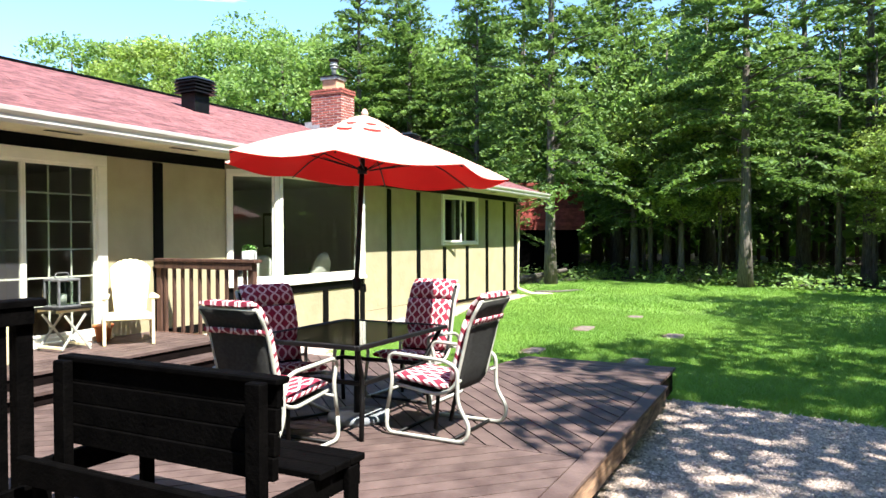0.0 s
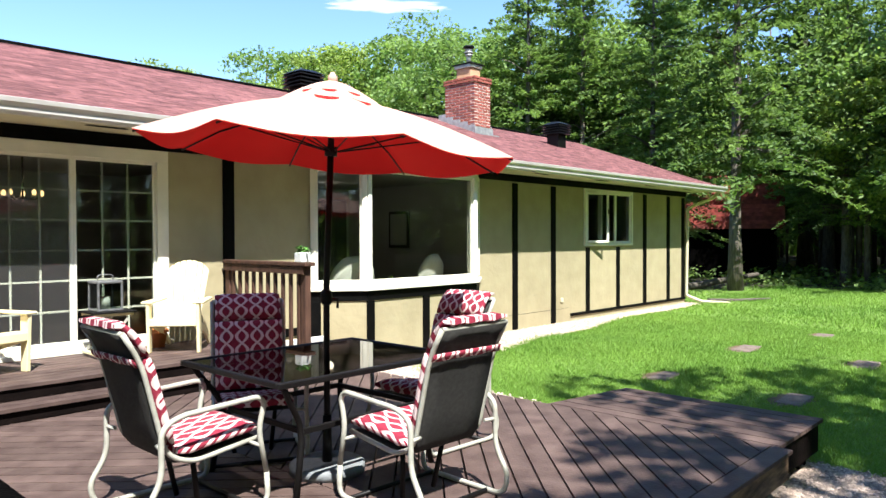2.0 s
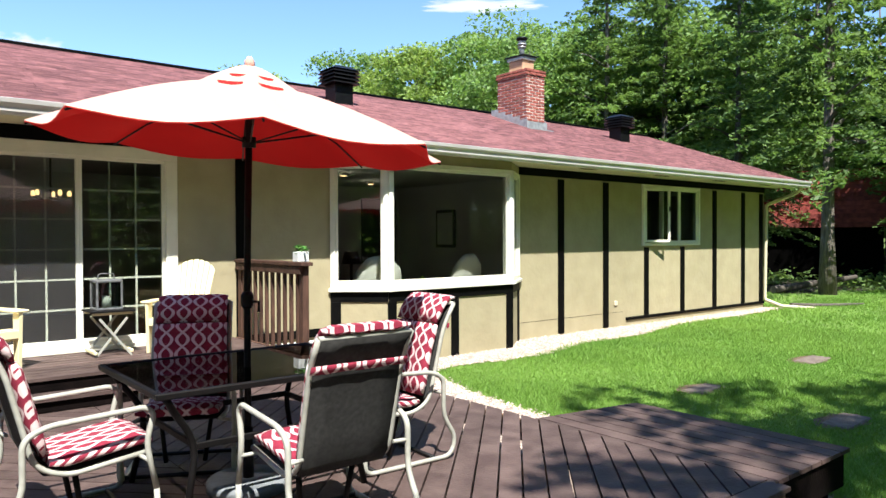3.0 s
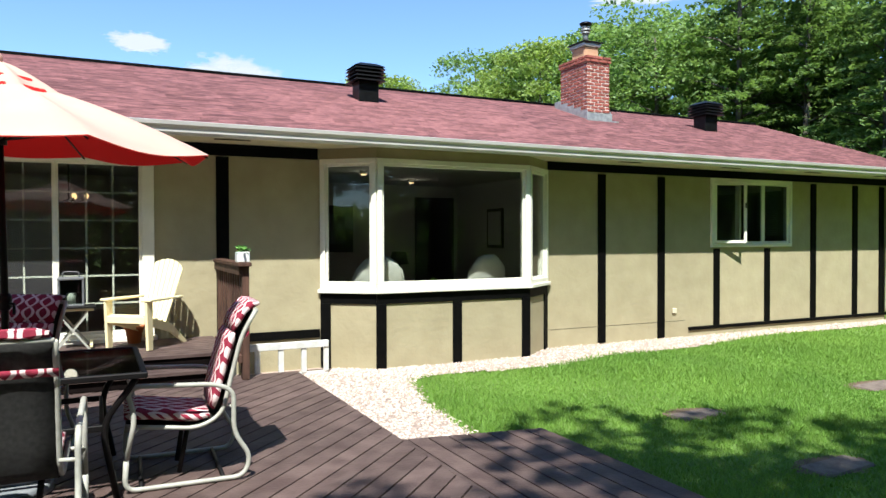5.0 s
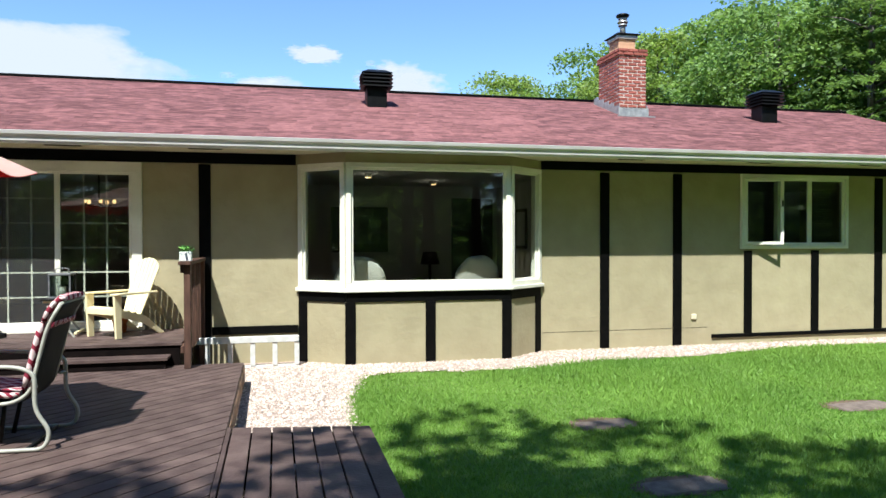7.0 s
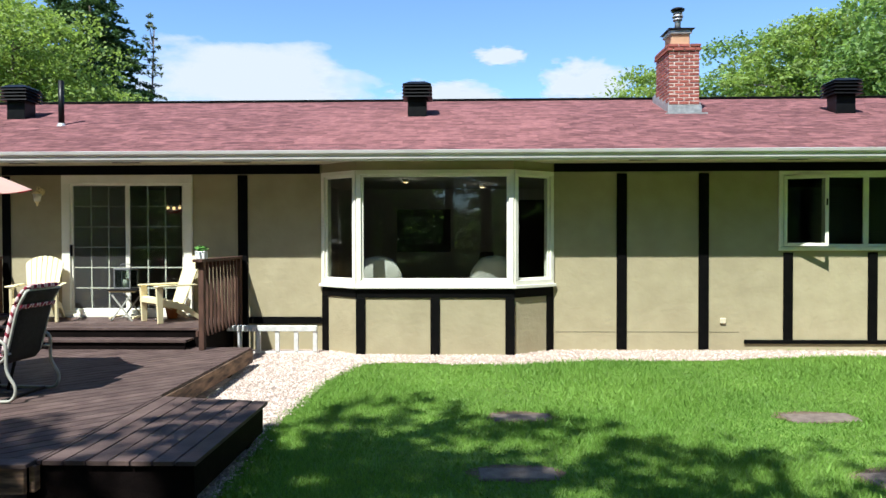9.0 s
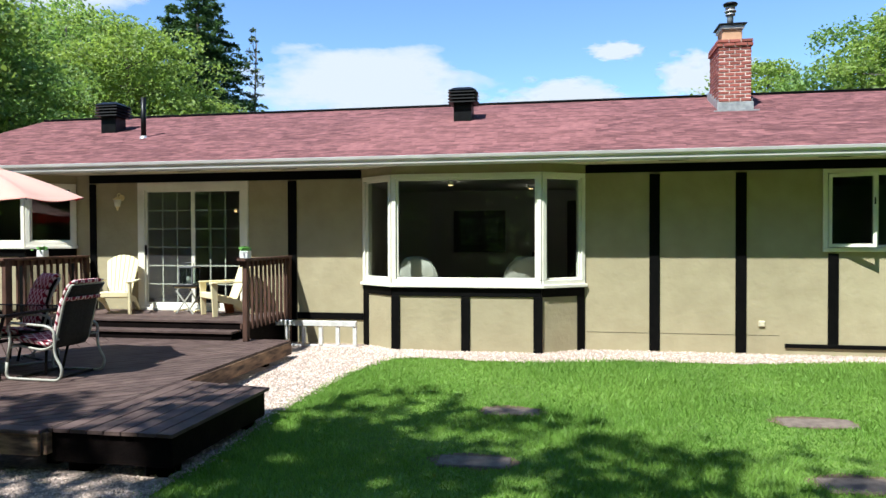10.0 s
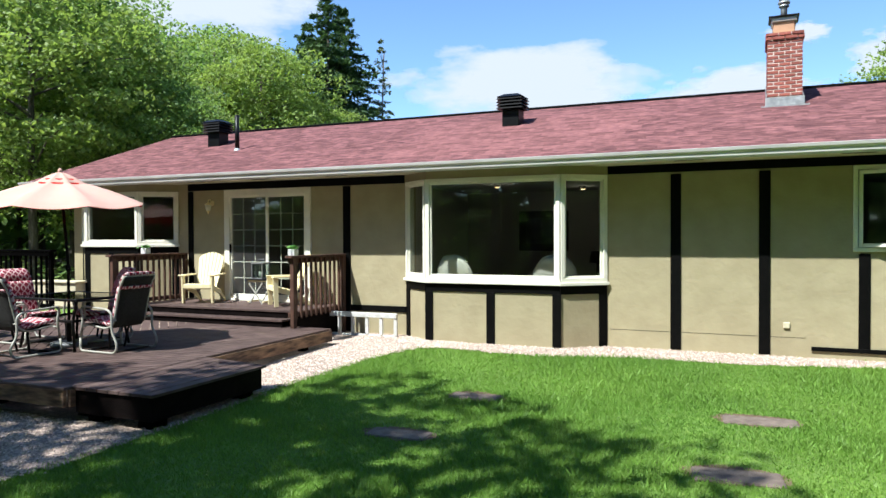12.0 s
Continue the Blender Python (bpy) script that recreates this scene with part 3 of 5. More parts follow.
def crown_conifer(h, r, base, whorls, arms, per, droop=0.25, power=0.8, top=0.05):
    """Leaf centres on drooping, flat sprays in whorls round a stem."""
    pts, ends = [], []
    for i in range(whorls):
        s = (i + rng.uniform(-0.3, 0.3)) / whorls
        z = base + (h - base) * s
        R = r * max((1 - s), 0.0) ** power + top * r
        for k in range(arms):
            a = rng.uniform(0, 2 * math.pi)
            L = R * rng.uniform(0.5, 1.15)
            n = max(6, int(per * L / r))
            u = rng.uniform(0.12, 1, n) ** 0.8
            side = rng.normal(size=n) * 0.13 * L * (1.1 - u)
            x = u * L
            p = np.stack([math.cos(a) * x - math.sin(a) * side, math.sin(a) * x + math.cos(a) * side,
                          z + 0.12 * x - droop * x * x / max(r, 0.1) * 1.4 + rng.normal(size=n) * 0.05], 1)
            pts.append(p)
            ends.append((math.cos(a) * L * 0.8, math.sin(a) * L * 0.8, z + 0.1 * L - droop * L * L / r))
    return np.concatenate(pts), np.array(ends)


def trunk_mesh(h, r, ends, lean=0.2, n_limbs=14):
    bm = bmesh.new()
    zs = np.linspace(0, h * 0.92, 9)
    ox, oy = rng.uniform(-lean, lean, 2)
    line = [(ox * (z / h) ** 2 + rng.uniform(-.03, .03), oy * (z / h) ** 2 + rng.uniform(-.03, .03), z - 0.1) for z in zs]
    tube(bm, line, [r * (1.35 if i == 0 else 1) * (1 - 0.88 * z / h) for i, z in enumerate(zs)], 8)
    for e in ends[rng.permutation(len(ends))[:n_limbs]]:
        z0 = max(0.25 * h, min(e[2] - 0.3 * math.hypot(e[0], e[1]), 0.85 * h))
        a = Vector((ox * (z0 / h) ** 2, oy * (z0 / h) ** 2, z0))
        b = Vector(e)
        mid = a.lerp(b, 0.5) + Vector((0, 0, 0.08 * (b - a).length))
        rr = r * 0.4 * (1 - 0.7 * z0 / h)
        tube(bm, [a, mid, b], [rr, rr * 0.6, rr * 0.2], 5)
    return mesh_of("trunk", bm, BARK)


def make_tree(name, label, pts, ends, h, r, leaf, size, up, limbs=14, stretch=1.6):
    t = thing(name, label, "tree")
    v, f = leaf_quads(pts, size, up, stretch)
    tr = new("trunk", trunk_mesh(h, r, ends, n_limbs=limbs))
    cr = new("crown", raw("crown", v, f, leaf))
    tr.parent = cr.parent = t
    return t


kinds = {}
for i in range(3):
    pts, cl = crown_broad(11, 3.6, 2.9, 140, 150, 0.165)
    kinds["maple", i] = make_tree("maple_tree", "tall green broadleaf tree with open crown", pts, cl, 11, 0.19, LEAF_A if i < 2 else LEAF_D, 0.125, 0.25)
for i in (4, 5):
    pts, cl = crown_broad(11, 3.7, 2.0, 150, 210, 0.1)
    kinds["maple", i] = make_tree("maple_tree", "tall leafy yellow-green broadleaf tree with open crown", pts, cl, 11, 0.16, LEAF_D if i == 4 else LEAF_A, 0.105, 0.2, 30)
pts, cl = crown_broad(11, 3.4, 3.6, 36, 105, 0.14)
kinds["maple", 3] = make_tree("maple_tree", "tall broadleaf tree with a thin, open crown", pts, cl, 11, 0.17, LEAF_A, 0.14, 0.7)
for i in range(3):
    pts, cl = crown_conifer(15, 3.4, 3.4 - i * 0.5, 34, 7, 150, 0.22, 0.6)
    kinds["hemlock", i] = make_tree("hemlock_tree", "tall hemlock with layered drooping green branches", pts, cl, 15, 0.22, LEAF_B, 0.10, 0.8, 26, 2.2)
for i in range(2):
    pts, cl = crown_conifer(13, 4.0 - 2.1 * i, 1.0, 42 - 10 * i, 8 - 4 * i, 170 - 125 * i, 0.3, 0.85, 0.03)
    kinds["spruce", i] = make_tree("spruce_tree", "dark green pointed spruce", pts, cl, 13, 0.17 - 0.05 * i, LEAF_E if i else LEAF_C, 0.11, 0.5, 30 + 40 * i, 2.6)
used = set()


def plant(kind, i, x, y, s=1.0, turn=None, wide=1.0):
    k = kinds[kind, i]
    m = pose(x, y, float(ground_z(x, y)) - 0.02, 0, 0, rng.uniform(0, 360) if turn is None else turn)
    if (kind, i) in used:
        k = copy_thing(k, m)
    used.add((kind, i))
    k.matrix_basis = m
    k.scale = (s * wide, s * wide, s)
    tagged(k, group="trees round the clearing")
    return k


# the wood's edge to the east
for kind, i, x, y, s in (("hemlock", 2, 27.4, 12.3, 0.8), ("hemlock", 1, 30.4, 6.4, 0.75), ("hemlock", 0, 27.9, 1.9, 1.05), ("hemlock", 1, 34.5, 8.0, 1.1), ("hemlock", 2, 32.0, 14.5, 1.05), ("maple", 2, 29.8, 4.4, 0.75), ("maple", 0, 31.5, 5.2, 1.0), ("hemlock", 0, 31.0, -2.2, 1.1),
                         ("hemlock", 1, 29.5, -6.0, 1.0), ("maple", 2, 28.6, -3.4, 0.6), ("hemlock", 2, 36.0, 4.0, 1.2), ("hemlock", 0, 37.5, 0.0, 1.2), ("hemlock", 1, 36.0, -5.0, 1.2),
                         ("hemlock", 2, 38.0, 10.0, 1.25), ("maple", 1, 33.5, 15.5, 1.2), ("hemlock", 1, 30.0, 17.0, 0.95), ("hemlock", 0, 28.6, 19.0, 1.0), ("maple", 0, 28.0, 23.0, 1.1),
                         ("maple", 1, 30.0, 27.0, 1.25), ("maple", 2, 26.5, 30.0, 1.15), ("maple", 0, 31.0, 35.0, 1.3), ("maple", 1, 26.0, 36.0, 1.2), ("maple", 2, 22.5, 41.0, 1.15),
                         ("maple", 0, 35.0, 22.0, 1.35), ("hemlock", 2, 33.0, 19.5, 1.1), ("maple", 1, 36.5, 30.0, 1.4), ("hemlock", 0, 40.0, 15.0, 1.3), ("hemlock", 2, 41.0, 6.0, 1.3), ("hemlock", 1, 42.0, -3.0, 1.3)):
    plant(kind, i, x, y, s)
plant("hemlock", 1, 25.4, 8.4, 1.2, 0, 0.8)
# behind the house to the west
for kind, i, x, y, s in (("maple", 4, -7.0, 11.5, 1.05), ("maple", 5, -4.6, 14.2, 0.72), ("maple", 5, -9.5, 15.0, 1.1), ("maple", 4, -6.2, 18.0, 0.8), ("maple", 0, -9.0, 22.0, 1.05), ("maple", 5, -12.0, 19.0, 1.15),
                         ("spruce", 0, -5.4, 26.0, 1.08), ("spruce", 0, -7.3, 27.0, 1.0), ("spruce", 0, -6.3, 29.0, 1.1), ("spruce", 1, -4.6, 30.0, 0.98), ("maple", 4, -5.0, 20.5, 0.95), ("maple", 2, -8.0, 25.0, 0.95), ("maple", 2, -3.4, 23.0, 0.7), ("maple", 2, -13.0, 26.0, 1.2),
                         ("maple", 1, -16.0, 13.0, 1.3), ("maple", 2, -18.0, 20.0, 1.3)):
    plant(kind, i, x, y, s)
# unseen trees behind the walk: they shade lawn and deck and darken window reflections
for kind, i, x, y, s in (("maple", 3, 4.9, -6.9, 1.3), ("maple", 3, 6.6, -6.6, 1.4), ("maple", 1, -3.5, -10.0, 1.2), ("hemlock", 1, 21.5, -8.5, 1.0), ("maple", 3, 12.6, -9.6, 1.5), ("maple", 3, 17.4, -8.6, 1.5),
                         ("maple", 0, 6.0, -14.0, 1.3), ("maple", 2, 13.5, -15.0, 1.3), ("hemlock", 2, 20.0, -15.0, 1.2), ("maple", 1, -9.0, -9.0, 1.2), ("maple", 1, -12.5, -4.0, 1.3), ("hemlock", 1, -14.5, 1.0, 1.2), ("maple", 0, -18.0, -7.0, 1.5), ("maple", 2, 26.0, -11.0, 1.1), ("hemlock", 1, -4.0, -17.0, 1.5), ("hemlock", 2, 1.5, -18.5, 1.5), ("maple", 1, 9.5, -19.0, 1.5), ("hemlock", 0, 15.5, -19.5, 1.5), ("hemlock", 1, 24.0, -19.0, 1.5), ("maple", 0, 18.5, -21.0, 1.6), ("maple", 1, 29.0, -15.0, 1.4), ("hemlock", 0, 11.5, -22.0, 1.6), ("hemlock", 2, 6.0, -22.5, 1.6)):
    plant(kind, i, x, y, s)

# deep woods: trunks and leaves that nobody could count
bm = bmesh.new()
deep = []
for _ in range(310):
    a = rng.uniform(0, 1)
    x, y = (rng.uniform(38, 70), rng.uniform(-25, 45)) if a < 0.72 else (rng.uniform(-45, -15), rng.uniform(0, 40))
    tube(bm, [(x, y, -0.1), (x + rng.uniform(-.3, .3), y, 7), (x + rng.uniform(-.5, .5), y, 14)], [rng.uniform(.1, .22), 0.1, 0.03], 5)
    n = 300
    c = rng.normal(size=(n, 3)) * (2.2, 2.2, 3.4) + (x, y, rng.uniform(5, 11) if a < 0.72 else rng.uniform(2, 6))
    deep.append(c[(c[:, 2] > 1.2) & (c[:, 2] < 12)])
for _ in range(42):
    x, y = rng.uniform(30, 41), rng.uniform(-8, 9)
    tube(bm, [(x, y, -0.1), (x + rng.uniform(-.15, .15), y, 4), (x + rng.uniform(-.3, .3), y, 9)], [rng.uniform(.06, .15), 0.08, 0.03], 6)
# unseen leaves behind the walk, added to keep bright sky out of the panes
for _ in range(150):
    x, y = rng.uniform(-25, 45), rng.uniform(-36, -27)
    deep.append(np.abs(rng.normal(size=(90, 3)) * (2.4, 2.4, 5.0) + (0, 0, 6)) * (1, -1, 1) + (x, y + 2, 0))
tagged(part("far_trunks", bm, BARK), "many bare trunks deep in the wood", "trunks", kind="stuff")
v, f = leaf_quads(np.concatenate(deep), 0.52, 0.3)
tagged(new("far_foliage", raw("far_foliage", v, f, LEAF_B)), "dark green foliage deep in the wood", "foliage", kind="stuff")
# undergrowth along the wood's edge
c = []
for _ in range(200):
    x, y = rng.uniform(27, 42), rng.uniform(-14, 16)
    g = rng.normal(size=(110, 3)) * (0.55, 0.55, 0.25)
    g[:, 2] = np.abs(g[:, 2])
    c.append(g + (x, y, 0.05))
for _ in range(220):
    x, y = rng.uniform(-10, 30), rng.uniform(-26, -13)
    g = rng.normal(size=(60, 3)) * (0.8, 0.8, 0.7)
    g[:, 2] = np.abs(g[:, 2])
    c.append(g + (x, y, 0.05))
for _ in range(120):
    x, y = rng.uniform(-16, -4.5), rng.uniform(4, 22)
    g = rng.normal(size=(70, 3)) * (0.6, 0.6, 0.5)
    g[:, 2] = np.abs(g[:, 2])
    c.append(g + (x, y, 0.05))
v, f = leaf_quads(np.concatenate(c), 0.13, 0.6)
tagged(new("undergrowth", raw("undergrowth", v, f, LEAF_A)), "low green undergrowth at the wood's edge", "undergrowth", kind="stuff")
# ---------------------------------------------------------------- roof fittings
def roof_z(y):
    return EAVE + (RIDGE_Z - EAVE) * (y - OVER) / (RIDGE_Y - OVER)


chimney = thing("chimney", "red brick chimney with corbelled top and clay flue", "chimney")
CX0, CX1, CY0, CY1 = 14.006, 14.56, 9.80, 10.68
CB, COURSE = 4.07, 0.0655
part("core", B(CX0 + 0.005, CX1 - 0.005, CY0 + 0.005, CY1 - 0.005, CB - 0.1, 5.44, w=0), MORTAR, chimney, "grey mortar")


def brick_mesh(l, d, h=0.0495):
    bm = bmesh.new()
    box(bm, -l / 2, l / 2, -d / 2, d / 2, -h / 2, h / 2)
    return mesh_of("brick", bevelled(bm, 0.003), BRICK)


brick_sizes = {}
for row in range(21):
    z = CB + COURSE * (row + 0.5)
    out = 0.025 if row >= 19 else 0.0
    x0, x1, y0, y1 = CX0 - out, CX1 + out, CY0 - out, CY1 + out
    for side in range(4):
        run = (x1 - x0) if side % 2 == 0 else (y1 - y0)
        a = -0.005 if side % 2 == row % 2 else 0.1
        n = max(1, round((run - 2 * a) / 0.205))
        pitch = (run - 2 * a) / n
        l = round(pitch - 0.016, 4)
        if l not in brick_sizes:
            brick_sizes[l] = brick_mesh(l, 0.095)
        for k in range(n):
            c = a + pitch * (k + 0.5)
            px, py, rz = {0: (x0 + c, y0 + 0.045, 0), 1: (x1 - 0.045, y0 + c, 90), 2: (x1 - c, y1 - 0.045, 180), 3: (x0 + 0.045, y1 - c, 270)}[side]
            b = new("brick", brick_sizes[l])
            b.parent = chimney
            b.matrix_basis = pose(px, py, z + random.uniform(-.002, .002), 0, 0, rz + random.uniform(-.6, .6))
FLASH = "grey metal flashing smeared with sealant"
for i in range(5):
    y = CY0 - 0.03 + 0.22 * i
    z = roof_z(min(y + 0.1, RIDGE_Y))
    part("flashing", B(CX0 - 0.015, CX0 - 0.005, y, y + 0.218, z - 0.15, z + 0.17, w=0), LEAD, chimney, FLASH)
    part("flashing", B(CX1 + 0.005, CX1 + 0.015, y, y + 0.218, z - 0.15, z + 0.17, w=0), LEAD, chimney, FLASH)
part("flashing", B(CX0 - 0.03, CX1 + 0.03, CY0 - 0.05, CY0 - 0.035, roof_z(CY0) - 0.08, roof_z(CY0) + 0.14, w=0), LEAD, chimney, FLASH)
part("flashing", B(CX0 - 0.10, CX1 + 0.10, CY0 - 0.17, CY0 - 0.05, roof_z(CY0) - 0.045, roof_z(CY0) - 0.02, w=0), LEAD, chimney, FLASH)
bm = bmesh.new()
prism(bm, [(14.10, 10.0), (14.45, 10.0), (14.45, 10.42), (14.10, 10.42)], 5.44, 5.68)
part("flue", bevelled(bm, 0.015), FLUE, chimney, "tan clay flue liner")
part("cap", B(14.07, 14.48, 9.96, 10.46, 5.681, 5.755, w=0.012), LEAD, chimney)
part("cap_lid", B(14.03, 14.52, 9.92, 10.50, 5.756, 5.775, w=0.008), VENT, chimney)
bm = bmesh.new()
tube(bm, [(14.28, 10.2, 5.775), (14.28, 10.2, 6.14)], 0.055, 14)
part("stack_pipe", bm, LEAD, chimney, "galvanised flue pipe")
for z, r in ((5.98, 0.085), (6.04, 0.10), (6.10, 0.085)):
    bm = bmesh.new()
    tube(bm, [(14.28, 10.2, z), (14.28, 10.2, z + 0.03)], r, 14)
    part("cowl_ring", bm, LEAD, chimney)
bm = bmesh.new()
tube(bm, [(14.28, 10.2, 6.16), (14.28, 10.2, 6.19), (14.28, 10.2, 6.21)], [0.12, 0.13, 0.10], 14)
part("cowl_lid", bm, VENT, chimney)


def roof_vent(x, y):
    z = roof_z(y)
    v = thing("roof_vent", "black louvred metal roof vent on the shingles", "roof vent", pose(x, y, z), "roof vents")
    part("base", B(-0.17, 0.17, -0.17, 0.17, -0.12, 0.30, w=0.006), VENT, v)
    part("flange", B(-0.3, 0.3, -0.32, 0.3, 0.0, 0.012, w=0, m=Matrix.Rotation(math.atan((RIDGE_Z - EAVE) / (RIDGE_Y - OVER)), 4, "X")), LEAD, v, "grey flashing plate")
    for i in range(4):
        bm = bmesh.new()
        w0, w1 = 0.265, 0.225
        zz = 0.30 + 0.062 * i
        lo = [bm.verts.new((sx * w0, sy * w0, zz)) for sx, sy in ((-1, -1), (1, -1), (1, 1), (-1, 1))]
        hi = [bm.verts.new((sx * w1, sy * w1, zz + 0.045)) for sx, sy in ((-1, -1), (1, -1), (1, 1), (-1, 1))]
        bm.faces.new(hi)
        bm.faces.new(lo[::-1])
        for k in range(4):
            bm.faces.new((lo[k], lo[(k + 1) % 4], hi[(k + 1) % 4], hi[k]))
        part("louvre", bm, VENT, v)
    part("core", B(-0.2, 0.2, -0.2, 0.2, 0.30, 0.52, w=0), VENT, v)
    bm = bmesh.new()
    lo = [bm.verts.new((sx * 0.26, sy * 0.26, 0.535)) for sx, sy in ((-1, -1), (1, -1), (1, 1), (-1, 1))]
    hi = [bm.verts.new((sx * 0.14, sy * 0.14, 0.60)) for sx, sy in ((-1, -1), (1, -1), (1, 1), (-1, 1))]
    bm.faces.new(hi)
    bm.faces.new(lo[::-1])
    for k in range(4):
        bm.faces.new((lo[k], lo[(k + 1) % 4], hi[(k + 1) % 4], hi[k]))
    part("lid", bm, VENT, v)


for x in (1.95, 9.39, 17.08):
    roof_vent(x, 9.72)
pipe = thing("vent_pipe", "thin black vent pipe rising from the roof", "vent pipe", pose(3.14, 8.97, roof_z(8.97)))
bm = bmesh.new()
tube(bm, [(0, 0, -0.1), (0, 0, 0.8)], 0.05, 12)
part("pipe", bm, VENT, pipe)
bm = bmesh.new()
tube(bm, [(0, 0, -0.06), (0, 0, 0.01), (0, 0, 0.05)], [0.10, 0.075, 0.052], 12)
part("collar", bm, LEAD, pipe)

# ---------------------------------------------------------------- furniture materials
def trellis(name):
    """Woven cushion cloth: white interlaced ogee lines on dark red."""
    m = mat(name, (0.27, 0.022, 0.048), (0.20, 0.014, 0.034), 30, 0.9, 0.25, 400)
    n, l = m.node_tree.nodes, m.node_tree.links
    p = n["Principled BSDF"]

    def op(kind, a, b=None):
        q = n.new("ShaderNodeMath")
        q.operation = kind
        for i, s in enumerate((a, b)):
            if s is None:
                continue
            if isinstance(s, (int, float)):
                q.inputs[i].default_value = s
            else:
                l.new(s, q.inputs[i])
        return q.outputs[0]

    tc, sep = n.new("ShaderNodeTexCoord"), n.new("ShaderNodeSeparateXYZ")
    l.new(tc.outputs["Object"], sep.inputs[0])
    x = op("MULTIPLY", sep.outputs[0], 9.5)
    v = op("MULTIPLY", op("SUBTRACT", sep.outputs[2], sep.outputs[1]), 25.0)
    w = op("MULTIPLY", op("SINE", v), 0.36)
    lines = []
    for s in (op("ADD", x, w), op("ADD", op("SUBTRACT", x, w), 0.02)):
        d = op("ABSOLUTE", op("SUBTRACT", op("FRACT", s), 0.5))
        lines.append(op("LESS_THAN", d, 0.105))
    on = op("MAXIMUM", lines[0], lines[1])
    mix = n.new("ShaderNodeMix")
    mix.data_type = "RGBA"
    l.new(on, mix.inputs["Factor"])
    l.new(p.inputs["Base Color"].links[0].from_socket, mix.inputs["A"])
    mix.inputs["B"].default_value = (0.70, 0.54, 0.53, 1)
    l.new(mix.outputs["Result"], p.inputs["Base Color"])
    return m


CUSHION = trellis("red_trellis_cloth")
FRAME_L = mat("pale_grey_frame_paint", (0.42, 0.41, 0.355), (0.33, 0.32, 0.275), 20, 0.45, 0.05, 80)
FRAME_D = mat("dark_bronze_frame", (0.007, 0.006, 0.006), (0.004, 0.0035, 0.0035), 20, 0.5, spec=0.2)
SLING = mat("dark_grey_mesh_sling", (0.040, 0.039, 0.037), (0.026, 0.025, 0.024), 40, 0.75, 0.3, 500, spec=0.15)
TOPGLASS = glass_mat("smoked_table_glass", (0.30, 0.29, 0.30), 0.05)
def cloth_mat(name, a, b, tint, through):
    """Canvas that lets some light through."""
    m = mat(name, a, b, 2.5, 0.9, 0.15, 300)
    n, l = m.node_tree.nodes, m.node_tree.links
    tr, mix = n.new("ShaderNodeBsdfTranslucent"), n.new("ShaderNodeMixShader")
    tr.inputs[0].default_value = (*tint, 1)
    mix.inputs[0].default_value = through
    l.new(n["Principled BSDF"].outputs[0], mix.inputs[1])
    l.new(tr.outputs[0], mix.inputs[2])
    l.new(mix.outputs[0], n["Material Output"].inputs[0])
    return m


CANVAS = cloth_mat("peach_canvas", (0.66, 0.41, 0.335), (0.60, 0.37, 0.30), (0.8, 0.4, 0.34), 0.14)
LINING = cloth_mat("red_canvas_lining", (0.62, 0.025, 0.022), (0.52, 0.018, 0.018), (0.9, 0.04, 0.035), 0.5)
RESIN = mat("pale_yellow_resin", (0.84, 0.73, 0.44), (0.78, 0.67, 0.39), 4, 0.45, 0.03, 60)
RESIN_B = mat("bleached_cream_resin", (0.80, 0.67, 0.36), (0.74, 0.61, 0.32), 4, 0.45, 0.03, 60)
BASEGREY = mat("grey_concrete_base", (0.22, 0.23, 0.24), (0.15, 0.16, 0.17), 10, 0.7, 0.2, 60)
TERRA = mat("terracotta", (0.50, 0.17, 0.05), (0.40, 0.13, 0.04), 8, 0.8)
POT = mat("white_glazed_pot", (0.75, 0.75, 0.72), (0.66, 0.66, 0.63), 6, 0.3)
SUCC = mat("succulent_leaf", (0.16, 0.34, 0.07), (0.09, 0.22, 0.04), 12, 0.5, island=0.3)
ALU = mat("weathered_aluminium", (0.70, 0.69, 0.66), (0.56, 0.55, 0.52), 12, 0.5, 0.05, 40, metal=0.15)
CANDLE = mat("candle_wax", (0.8, 0.76, 0.66), None, 5, 0.5)
FUR = mat("white_sheepskin", (0.74, 0.71, 0.64), (0.62, 0.59, 0.52), 25, 0.95, 0.8, 60)
DARKWOOD = mat("dark_door_wood", (0.025, 0.017, 0.013), (0.015, 0.010, 0.008), 8, 0.4)
PRINT = mat("dim_framed_print", (0.10, 0.11, 0.10), (0.03, 0.035, 0.03), 5, 0.3)
BLIND = mat("grey_blind", (0.30, 0.30, 0.28), (0.22, 0.22, 0.205), 5, 0.6)


